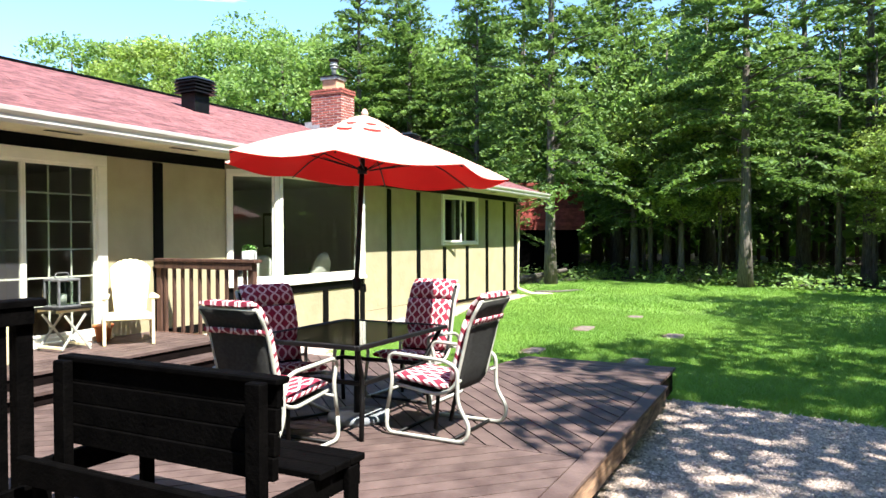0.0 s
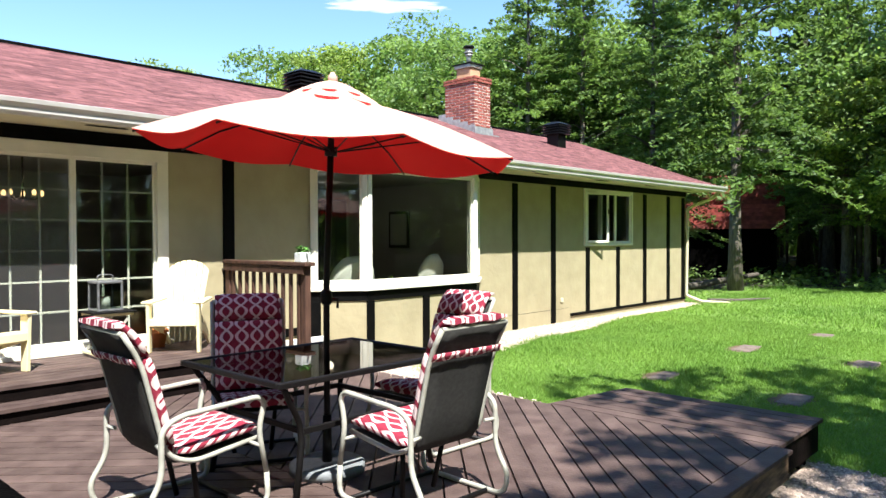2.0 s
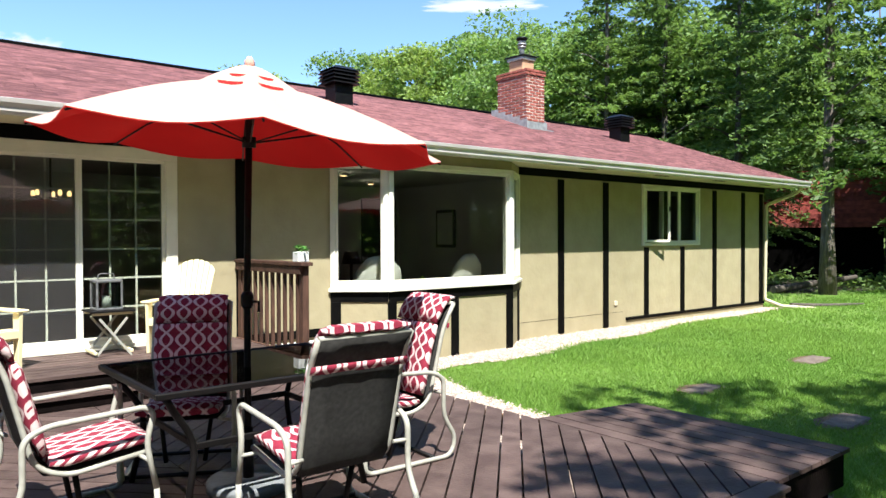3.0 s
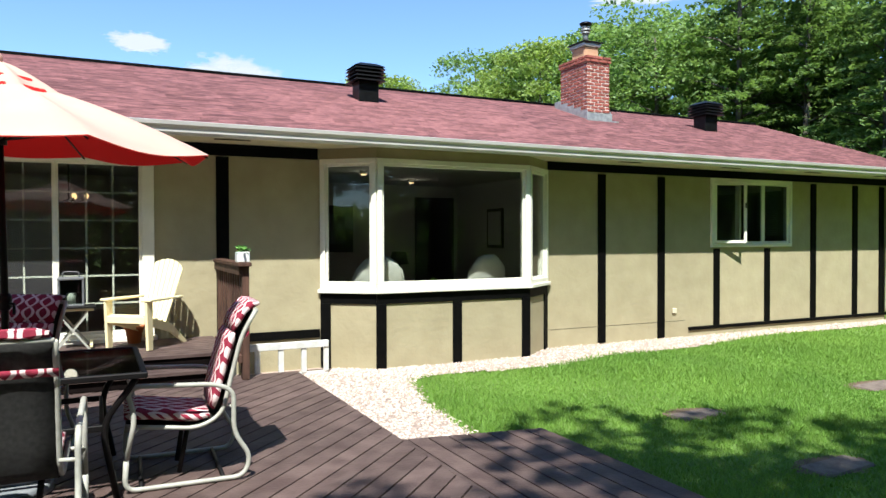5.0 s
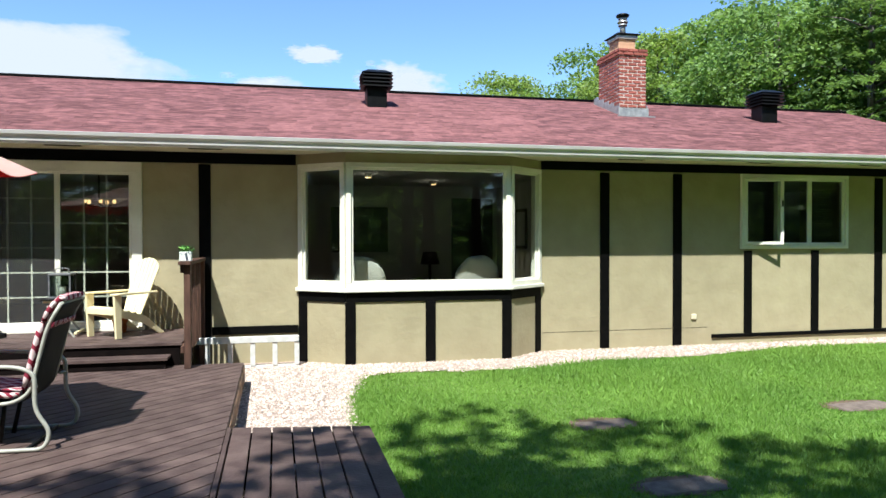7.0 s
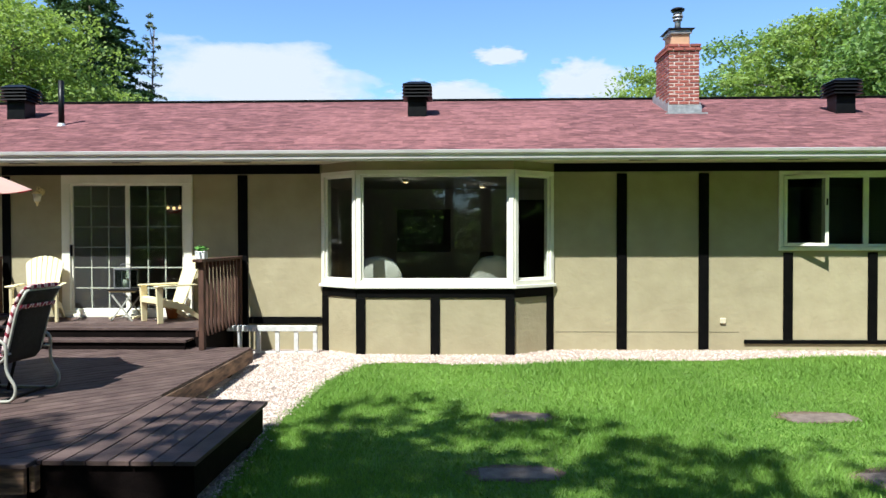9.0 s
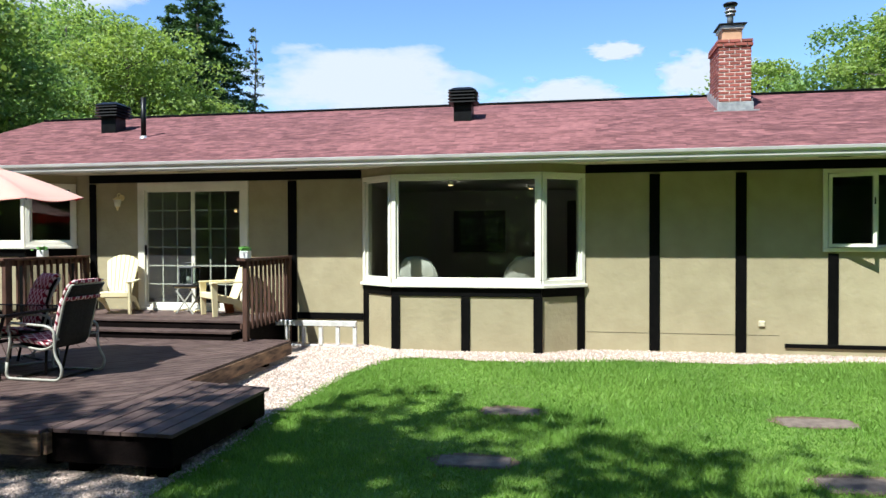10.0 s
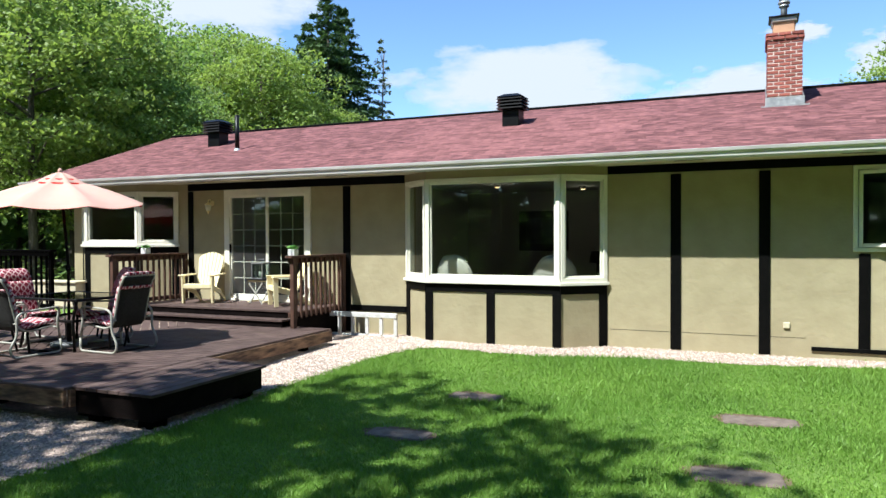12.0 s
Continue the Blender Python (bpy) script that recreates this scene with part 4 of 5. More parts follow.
# ---------------------------------------------------------------- patio table, umbrella, chairs
def cloth_slab(bm, line, half, thick, nx_=6, puff=0.012):
    """A cushion: a profile line (y, z) swept across x, with thickness and a soft edge."""
    line = [Vector((0, y, z)) for y, z in line]
    rows = []
    for i, p in enumerate(line):
        d = (line[min(i + 1, len(line) - 1)] - line[max(i - 1, 0)]).normalized()
        nrm = Vector((0, -d.z, d.y))
        endk = 0.55 if i in (0, len(line) - 1) else 1.0
        ring = []
        for k in range(nx_ + 1):
            s = -1 + 2 * k / nx_
            e = 0.45 if k in (0, nx_) else 1.0
            wob = puff * math.sin(i * 1.7 + k * 2.3)
            ring.append(p + Vector((s * half, 0, 0)) + nrm * (thick / 2 * e * endk + wob * 0.4))
        for k in range(nx_, -1, -1):
            s = -1 + 2 * k / nx_
            e = 0.45 if k in (0, nx_) else 1.0
            ring.append(p + Vector((s * half, 0, 0)) - nrm * (thick / 2 * e * endk))
        rows.append([bm.verts.new(v) for v in ring])
    n = len(rows[0])
    for A, C in zip(rows, rows[1:]):
        for k in range(n):
            bm.faces.new((A[k], A[(k + 1) % n], C[(k + 1) % n], C[k])).smooth = True
    bm.faces.new(rows[0])
    bm.faces.new(rows[-1][::-1])


def patio_chair():
    c = thing("patio_chair", "high-backed patio chair, pale metal frame, red and white trellis cushions", "chair", group="chairs round the table")
    W = 0.33
    for s in (-1, 1):
        pts = rounded([(s * W, 0.30, 0.20), (s * W, 0.31, 0.018), (s * W, -0.36, 0.018), (s * W, -0.40, 0.14), (s * W, -0.30, 0.30), (s * W, -0.30, 0.565), (s * W, -0.20, 0.615), (s * W, 0.25, 0.64),
                       (s * W, 0.29, 0.60), (s * W, 0.25, 0.45), (s * W, 0.30, 0.20)], 0.07, 4)
        bm = bmesh.new()
        tube(bm, pts, 0.0155, 8)
        part("side_frame", bm, FRAME_L, c)
        bm = bmesh.new()
        tube(bm, rounded([(s * 0.25, 0.30, 0.385), (s * 0.25, -0.10, 0.33), (s * 0.25, -0.24, 0.40), (s * 0.25, -0.36, 0.90), (s * 0.25, -0.45, 1.06)], 0.10, 5), 0.014, 8)
        part("seat_rail", bm, FRAME_L, c)
        bm = bmesh.new()
        tube(bm, [(s * W, 0.26, 0.36), (s * 0.25, 0.24, 0.368)], 0.012, 6)
        part("bracket", bm, FRAME_L, c)
        bm = bmesh.new()
        tube(bm, [(s * W, -0.30, 0.46), (s * 0.25, -0.285, 0.46)], 0.012, 6)
        part("bracket", bm, FRAME_L, c)
    for y, z, half in ((-0.24, 0.018, W), (0.22, 0.018, W)):
        bm = bmesh.new()
        tube(bm, [(-half, y, z), (half, y, z)], 0.014, 8)
        part("cross_bar", bm, FRAME_D, c, "dark base cross bar")
    bm = bmesh.new()
    tube(bm, [(-0.25, -0.45, 1.06), (0.25, -0.45, 1.06)], 0.014, 8)
    part("head_bar", bm, FRAME_L, c)
    for s in (-1, 1):
        bm = bmesh.new()
        tube(bm, [(s * 0.12, 0.0, 0.03), (s * 0.16, -0.05, 0.34)], 0.016, 6)
        part("spring_leg", bm, FRAME_D, c)
    bm = bmesh.new()
    cloth_slab(bm, [(0.30, 0.385), (0.10, 0.358), (-0.10, 0.332), (-0.20, 0.352), (-0.245, 0.41), (-0.28, 0.55), (-0.325, 0.72), (-0.37, 0.90), (-0.41, 0.985), (-0.465, 1.055)], 0.242, 0.006, 4, 0)
    part("sling", bm, SLING, c, "dark grey mesh sling")
    bm = bmesh.new()
    cloth_slab(bm, [(0.31, 0.435), (0.24, 0.442), (0.12, 0.425), (0.0, 0.408), (-0.10, 0.395), (-0.17, 0.405)], 0.24, 0.075, 8)
    part("seat_cushion", bm, CUSHION, c)
    bm = bmesh.new()
    cloth_slab(bm, [(-0.19, 0.44), (-0.21, 0.52), (-0.24, 0.64), (-0.27, 0.76), (-0.302, 0.88), (-0.315, 0.92)], 0.235, 0.065, 8)
    part("back_cushion", bm, CUSHION, c)
    bm = bmesh.new()
    cloth_slab(bm, [(-0.317, 0.93), (-0.345, 0.99), (-0.385, 1.05), (-0.435, 1.095), (-0.475, 1.10)], 0.23, 0.055, 8)
    part("head_cushion", bm, CUSHION, c)
    bm = bmesh.new()
    cloth_slab(bm, [(-0.385, 0.885), (-0.395, 0.905), (-0.405, 0.925)], 0.262, 0.012, 6, 0.012)
    part("tie_strap", bm, CUSHION, c, "patterned tie strap round the back")
    return c


DECK_AT = DZ
chair = patio_chair()
LOW = Matrix.Diagonal((1, 1, 0.965, 1))
chair.matrix_basis = pose(3.95, 3.35, DECK_AT, 0, 0, -90) @ LOW
for x, y, turn, in ((4.70, 3.88, 152), (4.92, 2.50, -2), (5.78, 3.25, 88)):
    copy_thing(chair, pose(x, y, DECK_AT, 0, 0, turn))

table = thing("patio_table", "rectangular dark metal patio table with smoked glass top", "table", pose(4.88, 3.33, DECK_AT))
TW, TD, TH = 0.70, 0.545, 0.715
bm = bmesh.new()
prism(bm, [(-TW + 0.02, -TD + 0.02), (TW - 0.02, -TD + 0.02), (TW - 0.02, TD - 0.02), (-TW + 0.02, TD - 0.02)], TH - 0.008, TH)
top = part("glass_top", bm, TOPGLASS, table, "smoked glass top")
for a in ((-TW, TW, -TD, -TD + 0.035), (-TW, TW, TD - 0.035, TD), (-TW, -TW + 0.035, -TD + 0.035, TD - 0.035), (TW - 0.035, TW, -TD + 0.035, TD - 0.035)):
    part("rim", B(*a, TH - 0.028, TH + 0.006, w=0.006), FRAME_D, table)
for sx in (-1, 1):
    for sy in (-1, 1):
        bm = bmesh.new()
        tube(bm, rounded([(sx * (TW - 0.06), sy * (TD - 0.05), TH - 0.03), (sx * (TW - 0.10), sy * (TD - 0.07), TH - 0.10), (sx * (TW - 0.24), sy * (TD - 0.13), 0.42), (sx * (TW - 0.16), sy * (TD - 0.09), 0.0)], 0.16, 5), 0.019, 8)
        part("leg", bm, FRAME_D, table)
for s in (-1, 1):
    part("stretcher", B(-TW + 0.23, TW - 0.23, s * (TD - 0.125) - 0.012, s * (TD - 0.125) + 0.012, 0.385, 0.42, w=0.004), FRAME_D, table)
    part("stretcher", B(s * (TW - 0.235) - 0.012, s * (TW - 0.235) + 0.012, -TD + 0.12, TD - 0.12, 0.385, 0.42, w=0.004), FRAME_D, table)

umb = thing("patio_umbrella", "open market umbrella, peach canvas over red lining", "umbrella", pose(4.85, 3.25, DECK_AT))
RIM_Z, TOP_Z, RAD = 2.02, 2.43, 1.155
LEAN_X, LEAN_Y = -0.015, -0.095
TILT_M = Matrix(((1, 0, 0, LEAN_X), (0, 1, 0, LEAN_Y), (-0.05, 0.054, 1, 0), (0, 0, 0, 1)))   # the canopy leans a little


def canopy(bm, r0, r1, z0, z1, lift, sag, panels=8, nr=8, na=8, scallop=-0.22, phase=0.41):
    """Panels between ribs: rows of rings, each panel sagging between the ribs and scalloped at its edge."""
    rows = []
    for i in range(nr + 1):
        s = i / nr
        ring = []
        for k in range(panels * na):
            u = (k % na) / na
            mid = math.sin(math.pi * u)
            a = 2 * math.pi * k / (panels * na) + phase
            chord = math.cos(math.pi / panels) / math.cos(2 * math.pi / panels * (u - 0.5))
            r = (r0 + (r1 - r0) * s) * (chord * (1 - 0.0) if s > 0.05 else 1)
            r *= 1 - 0.02 * mid * s
            z = z1 + (z0 - z1) * (s ** 1.35) + lift - sag * mid * s * (1 - s) * 2 + scallop * mid * max(s - 0.8, 0) * 5 * 0.2
            ring.append(bm.verts.new((r * math.cos(a), r * math.sin(a), z)))
        rows.append(ring)
    n = panels * na
    for A, C in zip(rows, rows[1:]):
        for k in range(n):
            bm.faces.new((A[k], A[(k + 1) % n], C[(k + 1) % n], C[k])).smooth = True
    return rows


bm = bmesh.new()
canopy(bm, 0.20, RAD, RIM_Z, TOP_Z - 0.10, 0.006, 0.10)
bm.transform(TILT_M)
part("canopy", bm, CANVAS, umb, "peach canvas canopy")
bm = bmesh.new()
canopy(bm, 0.20, RAD, RIM_Z, TOP_Z - 0.10, 0.0, 0.10)
bm.transform(TILT_M)
part("canopy_lining", bm, LINING, umb, "red lining and hanging scalloped valance")
bm = bmesh.new()
canopy(bm, 0.012, 0.36, TOP_Z - 0.165, TOP_Z + 0.01, 0.03, 0.03, nr=4)
bm.transform(TILT_M)
part("vent_cap", bm, CANVAS, umb)
bm = bmesh.new()
canopy(bm, 0.2, 0.355, TOP_Z - 0.158, TOP_Z - 0.07, 0.018, 0.03, nr=3)
bm.transform(TILT_M)
part("vent_lining", bm, LINING, umb)
bm = bmesh.new()
tube(bm, [(0, 0, 0.0), (0, 0, 1.15), (LEAN_X, LEAN_Y, TOP_Z + 0.02)], 0.0205, 12)
part("pole", bm, FRAME_D, umb)
bm = bmesh.new()
tube(bm, [(LEAN_X, LEAN_Y, TOP_Z + 0.02), (LEAN_X, LEAN_Y, TOP_Z + 0.06), (LEAN_X, LEAN_Y, TOP_Z + 0.09)], [0.03, 0.03, 0.012], 12)
part("finial", bm, CANVAS, umb)
bm = bmesh.new()
tube(bm, [(0, 0, 1.06), (0, 0, 1.08), (0, 0, 1.14), (0, 0, 1.16)], [0.024, 0.037, 0.037, 0.024], 12)
tube(bm, [(0, 0, 1.10), (0.05, -0.05, 1.10), (0.05, -0.05, 1.04)], 0.009, 6)
part("crank", bm, FRAME_D, umb)
bm = bmesh.new()
tube(bm, [(0.7 * LEAN_X, 0.7 * LEAN_Y, 2.0), (0.74 * LEAN_X, 0.74 * LEAN_Y, 2.06)], 0.04, 12)
part("runner", bm, FRAME_D, umb)
for k in range(8):
    a = 2 * math.pi * k / 8 + 0.41
    ca, sa = math.cos(a), math.sin(a)
    bm = bmesh.new()
    tube(bm, [(0.03 * ca, 0.03 * sa, TOP_Z - 0.12), (0.45 * ca, 0.45 * sa, TOP_Z - 0.185), (0.85 * ca, 0.85 * sa, RIM_Z + 0.115), ((RAD - 0.005) * ca, (RAD - 0.005) * sa, RIM_Z - 0.012)], 0.006, 6)
    tube(bm, [(0.04 * ca, 0.04 * sa, 2.03), (0.62 * ca, 0.62 * sa, 2.165)], 0.005, 6)
    bm.transform(TILT_M)
    part("rib", bm, FRAME_D, umb)
bm = bmesh.new()
tube(bm, [(0, 0, 0.001), (0, 0, 0.05), (0, 0, 0.062)], [0.24, 0.24, 0.225], 40)
part("base", bm, BASEGREY, umb, "round grey umbrella base")
bm = bmesh.new()
tube(bm, [(0, 0, 0.06), (0, 0, 0.36)], [0.032, 0.028], 12)
part("sleeve", bm, FRAME_D, umb)

# ---------------------------------------------------------------- black bench and resin chairs
bench = thing("garden_bench", "heavy black painted wooden bench on the deck", "bench", pose(0, 0, DECK_AT))
for i in range(1, 5):
    part("back_slat", B(2.44 - 0.012 * (4 - i), 2.48 - 0.012 * (4 - i), 2.05, 3.48, 0.32 + 0.105 * i, 0.423 + 0.105 * i, w=0.004), BENCH, bench)
part("top_rail", B(2.41, 2.50, 2.03, 3.50, 0.846, 0.876, w=0.006), BENCH, bench)
for y in (2.10, 3.38):
    part("back_post", B(2.33, 2.385, y - 0.045, y + 0.045, 0.0, 0.865, w=0.006), BENCH, bench)
for i in range(1, 4):
    part("seat_slat", B(2.52 + 0.128 * i, 2.64 + 0.128 * i, 1.98, 3.52, 0.365, 0.40, w=0.005), BENCH, bench)
part("seat_beam", B(2.97, 3.01, 2.0, 3.5, 0.24, 0.364, w=0.005), BENCH, bench)
part("rear_beam", B(2.18, 2.23, 2.0, 3.5, 0.27, 0.40, w=0.005), BENCH, bench)
for y in (2.02, 3.46):
    part("side_beam", B(2.232, 2.968, y, y + 0.04, 0.24, 0.362, w=0.005), BENCH, bench)
    for x in (2.235, 2.88):
        part("leg", B(x, x + 0.085, y - 0.041, y - 0.002, 0.0, 0.36, w=0.005), BENCH, bench)


def adirondack(label):
    c = thing("adirondack_chair", label, "chair", group="resin chairs on the landing")
    m_back = Matrix.Translation((0, -0.10, 0.26)) @ Matrix.Rotation(radians(24), 4, "X")
    for i in range(7):
        s = i - 3
        x0, x1 = s * 0.062, s * 0.086
        bm = bmesh.new()
        arch = [(x1 + k * 0.0195, 0.57 + 0.21 * math.sqrt(max(0.0, 1 - ((x1 + k * 0.0195) / 0.32) ** 2))) for k in (2, 1, 0, -1, -2)]
        pts = [(x0 - 0.029, 0), (x0 + 0.029, 0)] + arch
        f = [bm.verts.new(m_back @ Vector((x, 0.0, z))) for x, z in pts]
        g = [bm.verts.new(m_back @ Vector((x, -0.022, z))) for x, z in pts]
        bm.faces.new(f)
        bm.faces.new(g[::-1])
        for k in range(len(pts)):
            j = (k + 1) % len(pts)
            bm.faces.new((f[k], f[j], g[j], g[k]))
        part("back_slat", bevelled(bm, 0.005), RESIN, c)
    for z, hw in ((0.12, 0.20), (0.52, 0.235)):
        part("back_brace", B(-hw, hw, -0.05, -0.024, z, z + 0.06, w=0.006, m=m_back), RESIN, c)
    for i in range(5):
        y = 0.36 - 0.105 * i
        z = 0.37 - 0.028 * i
        part("seat_slat", B(-0.27, 0.27, y - 0.046, y + 0.046, z - 0.012, z + 0.012, w=0.006, m=Matrix.Translation((0, 0, 0))), RESIN, c)
    for s in (-1, 1):
        bm = bmesh.new()
        prism(bm, [(s * 0.27, 0.44), (s * 0.42, 0.42), (s * 0.42, 0.30), (s * 0.36, -0.30), (s * 0.29, -0.30)], 0.53, 0.555)
        part("arm", bevelled(bm, 0.008), RESIN, c)
        bm = bmesh.new()
        v = [(0.30, 0.0), (0.39, 0.0), (0.42, 0.53), (0.30, 0.53)]
        f = [bm.verts.new((s * 0.31, y, z)) for y, z in v]
        g = [bm.verts.new((s * 0.355, y, z)) for y, z in v]
        bm.faces.new(f)
        bm.faces.new(g[::-1])
        for k in range(4):
            bm.faces.new((f[k], f[(k + 1) % 4], g[(k + 1) % 4], g[k]))
        part("front_leg", bevelled(bm, 0.006), RESIN, c)
        bm = bmesh.new()
        v = [(0.38, 0.28), (0.38, 0.37), (-0.12, 0.25), (-0.46, 0.0), (-0.36, 0.0), (-0.10, 0.16)]
        f = [bm.verts.new((s * 0.275, y, z)) for y, z in v]
        g = [bm.verts.new((s * 0.308, y, z)) for y, z in v]
        bm.faces.new(f)
        bm.faces.new(g[::-1])
        for k in range(6):
            bm.faces.new((f[k], f[(k + 1) % 6], g[(k + 1) % 6], g[k]))
        part("rear_leg", bevelled(bm, 0.006), RESIN, c)
    part("front_apron", B(-0.31, 0.31, 0.385, 0.41, 0.29, 0.37, w=0.006), RESIN, c)
    return c


adir = adirondack("pale yellow resin garden chair on the landing")
SLIM = Matrix.Diagonal((0.88, 0.94, 1, 1))
adir.matrix_basis = pose(3.83, 7.13, UZ, 0, 0, -161) @ SLIM
copy_thing(adir, pose(5.845, 7.14, UZ, 0, 0, 139) @ SLIM)

# folding side table with a lantern
side = thing("folding_table", "small folding side table, dark slatted top, cream legs", "side table", pose(5.10, 7.28, UZ))
for i in range(5):
    part("slat", B(-0.22, 0.22, -0.20 + 0.082 * i, -0.13 + 0.082 * i, 0.455, 0.472, w=0.003), FRAME_D, side)
for s in (-1, 1):
    for k in (-1, 1):
        bm = bmesh.new()
        box(bm, -0.011, 0.011, -0.008, 0.008, 0, 0.50, m=pose(k * -0.17, s * 0.19 + 0.018 * k, 0, 0, k * 38, 0))
        part("leg", bm, FRAME_L, side)
    part("rail", B(-0.2, 0.2, s * 0.16 - 0.01, s * 0.16 + 0.01, 0.425, 0.453, w=0.003), RESIN, side)
part("foot_bar", B(-0.19, -0.16, -0.2, 0.2, 0.03, 0.06, w=0.003), RESIN, side)
part("foot_bar", B(0.16, 0.19, -0.2, 0.2, 0.03, 0.06, w=0.003), RESIN, side)
LANTERN = mat("brushed_grey_metal", (0.22, 0.22, 0.22), (0.12, 0.12, 0.125), 20, 0.45, 0.05, 60, metal=0.3)
lan = thing("lantern", "grey metal candle lantern with glass sides", "lantern", pose(5.08, 7.28, UZ + 0.474) @ Matrix.Diagonal((1.32, 1.32, 1.1, 1)))
part("base", B(-0.1, 0.1, -0.1, 0.1, 0, 0.02, w=0.004), LANTERN, lan)
part("top", B(-0.1, 0.1, -0.1, 0.1, 0.26, 0.285, w=0.006), LANTERN, lan)
for sx in (-1, 1):
    for sy in (-1, 1):
        part("corner_bar", B(sx * 0.09 - 0.007, sx * 0.09 + 0.007, sy * 0.09 - 0.007, sy * 0.09 + 0.007, 0.02, 0.26, w=0), LANTERN, lan)
for s in (-1, 1):
    part("pane", B(-0.083, 0.083, s * 0.09 - 0.001, s * 0.09 + 0.001, 0.02, 0.26, w=0), GLASS, lan)
    part("pane", B(s * 0.09 - 0.001, s * 0.09 + 0.001, -0.083, 0.083, 0.02, 0.26, w=0), GLASS, lan)
bm = bmesh.new()
tube(bm, [(0, 0, 0.02), (0, 0, 0.13)], 0.035, 14)
part("candle", bm, CANDLE, lan)
bm = bmesh.new()
tube(bm, rounded([(-0.06, 0, 0.285), (-0.06, 0, 0.34), (0.06, 0, 0.34), (0.06, 0, 0.285)], 0.05), 0.005, 6)
part("handle", bm, LANTERN, lan)
tp = thing("flower_pot", "small terracotta pot on the landing", "pot", pose(5.72, 7.45, UZ))
bm = bmesh.new()
tube(bm, [(0, 0, 0), (0, 0, 0.16), (0, 0, 0.165), (0, 0, 0.2)], [0.07, 0.10, 0.115, 0.115], 18)
part("pot", bm, TERRA, tp)


def planter(x, y, z):
    p = thing("potted_succulent", "small green succulent in a white square pot on the rail", "potted plant", pose(x, y, z), "rail plants")
    part("pot", B(-0.065, 0.065, -0.065, 0.065, 0, 0.11, w=0.008), POT, p)
    c = rng.normal(size=(70, 3)) * (0.038, 0.038, 0.018) + (0, 0, 0.125)
    v, f = leaf_quads(c, 0.045, 0.4, 1.6)
    o = new("leaves", raw("leaves", v, f, SUCC))
    o.parent = p


box_p = thing("planter_box", "cream wooden planter box against the wall", "planter", pose(-0.15, 7.1, DZ))
for a in ((-0.75, 0.6, -0.16, -0.13), (-0.75, 0.6, 0.13, 0.16), (-0.75, -0.72, -0.13, 0.13), (0.57, 0.6, -0.13, 0.13)):
    part("board", B(*a, 0.0, 0.56, w=0.004), CREAM, box_p)
part("ledge", B(-0.8, 0.65, -0.2, 0.2, 0.562, 0.60, w=0.006), CREAM, box_p)
planter(6.70, 6.06, 1.62)
planter(2.88, 6.55, 1.62)

# ladder lying on its side against the wall
lad = thing("ladder", "aluminium ladder lying on its side against the wall", "ladder", pose(6.72, 7.32, 0.14))
part("rail", B(-0.1, 1.28, -0.03, 0.04, 0.34, 0.425, w=0.005), ALU, lad)
part("rail", B(-0.1, 1.28, -0.005, 0.06, -0.03, 0.03, w=0.005), ALU, lad)
for i in range(5):
    part("rung", B(0.06 + 0.29 * i, 0.125 + 0.29 * i, -0.015, 0.025, 0.031, 0.339, w=0.004), ALU, lad)

# wall lamp
wl_ = thing("wall_lamp", "cream carriage lamp on a curved wall bracket", "wall lamp", pose(3.54, WALL, 2.50))
bm = bmesh.new()
tube(bm, [(0, -0.001, 0.14), (0, -0.02, 0.14)], 0.055, 14)
part("backplate", bm, RESIN_B, wl_)
bm = bmesh.new()
tube(bm, rounded([(0, -0.02, 0.14), (0, -0.06, 0.22), (0, -0.13, 0.20), (0, -0.13, 0.12)], 0.05), 0.009, 6)
part("arm", bm, RESIN_B, wl_)
bm = bmesh.new()
tube(bm, [(0, -0.13, -0.02), (0, -0.13, 0.10)], [0.045, 0.065], 6)
part("lantern_glass", bm, CANDLE, wl_)
bm = bmesh.new()
tube(bm, [(0, -0.13, 0.10), (0, -0.13, 0.13), (0, -0.13, 0.16)], [0.085, 0.05, 0.012], 6)
part("hood", bm, RESIN_B, wl_)
bm = bmesh.new()
tube(bm, [(0, -0.13, -0.09), (0, -0.13, -0.03), (0, -0.13, -0.02)], [0.008, 0.03, 0.045], 6)
part("finial", bm, RESIN_B, wl_)
plq = part("outlet_cover", B(14.20, 14.29, WALL - 0.03, WALL, 0.56, 0.65, w=0.01), CREAM)
tagged(plq, "small cream outlet cover on the stucco", "outlet")

# open casement of the bedroom window and its blinds
for x in (15.98, 16.62):
    bl = thing("window_blind", "grey slatted blind behind the window", "blind", pose(x, WALL + 0.09, 1.85))
    for i in range(22):
        part("slat", B(-0.26, 0.30, -0.012, 0.012, 0.04 * i + 0.06, 0.04 * i + 0.066, w=0, m=Matrix.Rotation(0, 4, "X")), BLIND, bl)

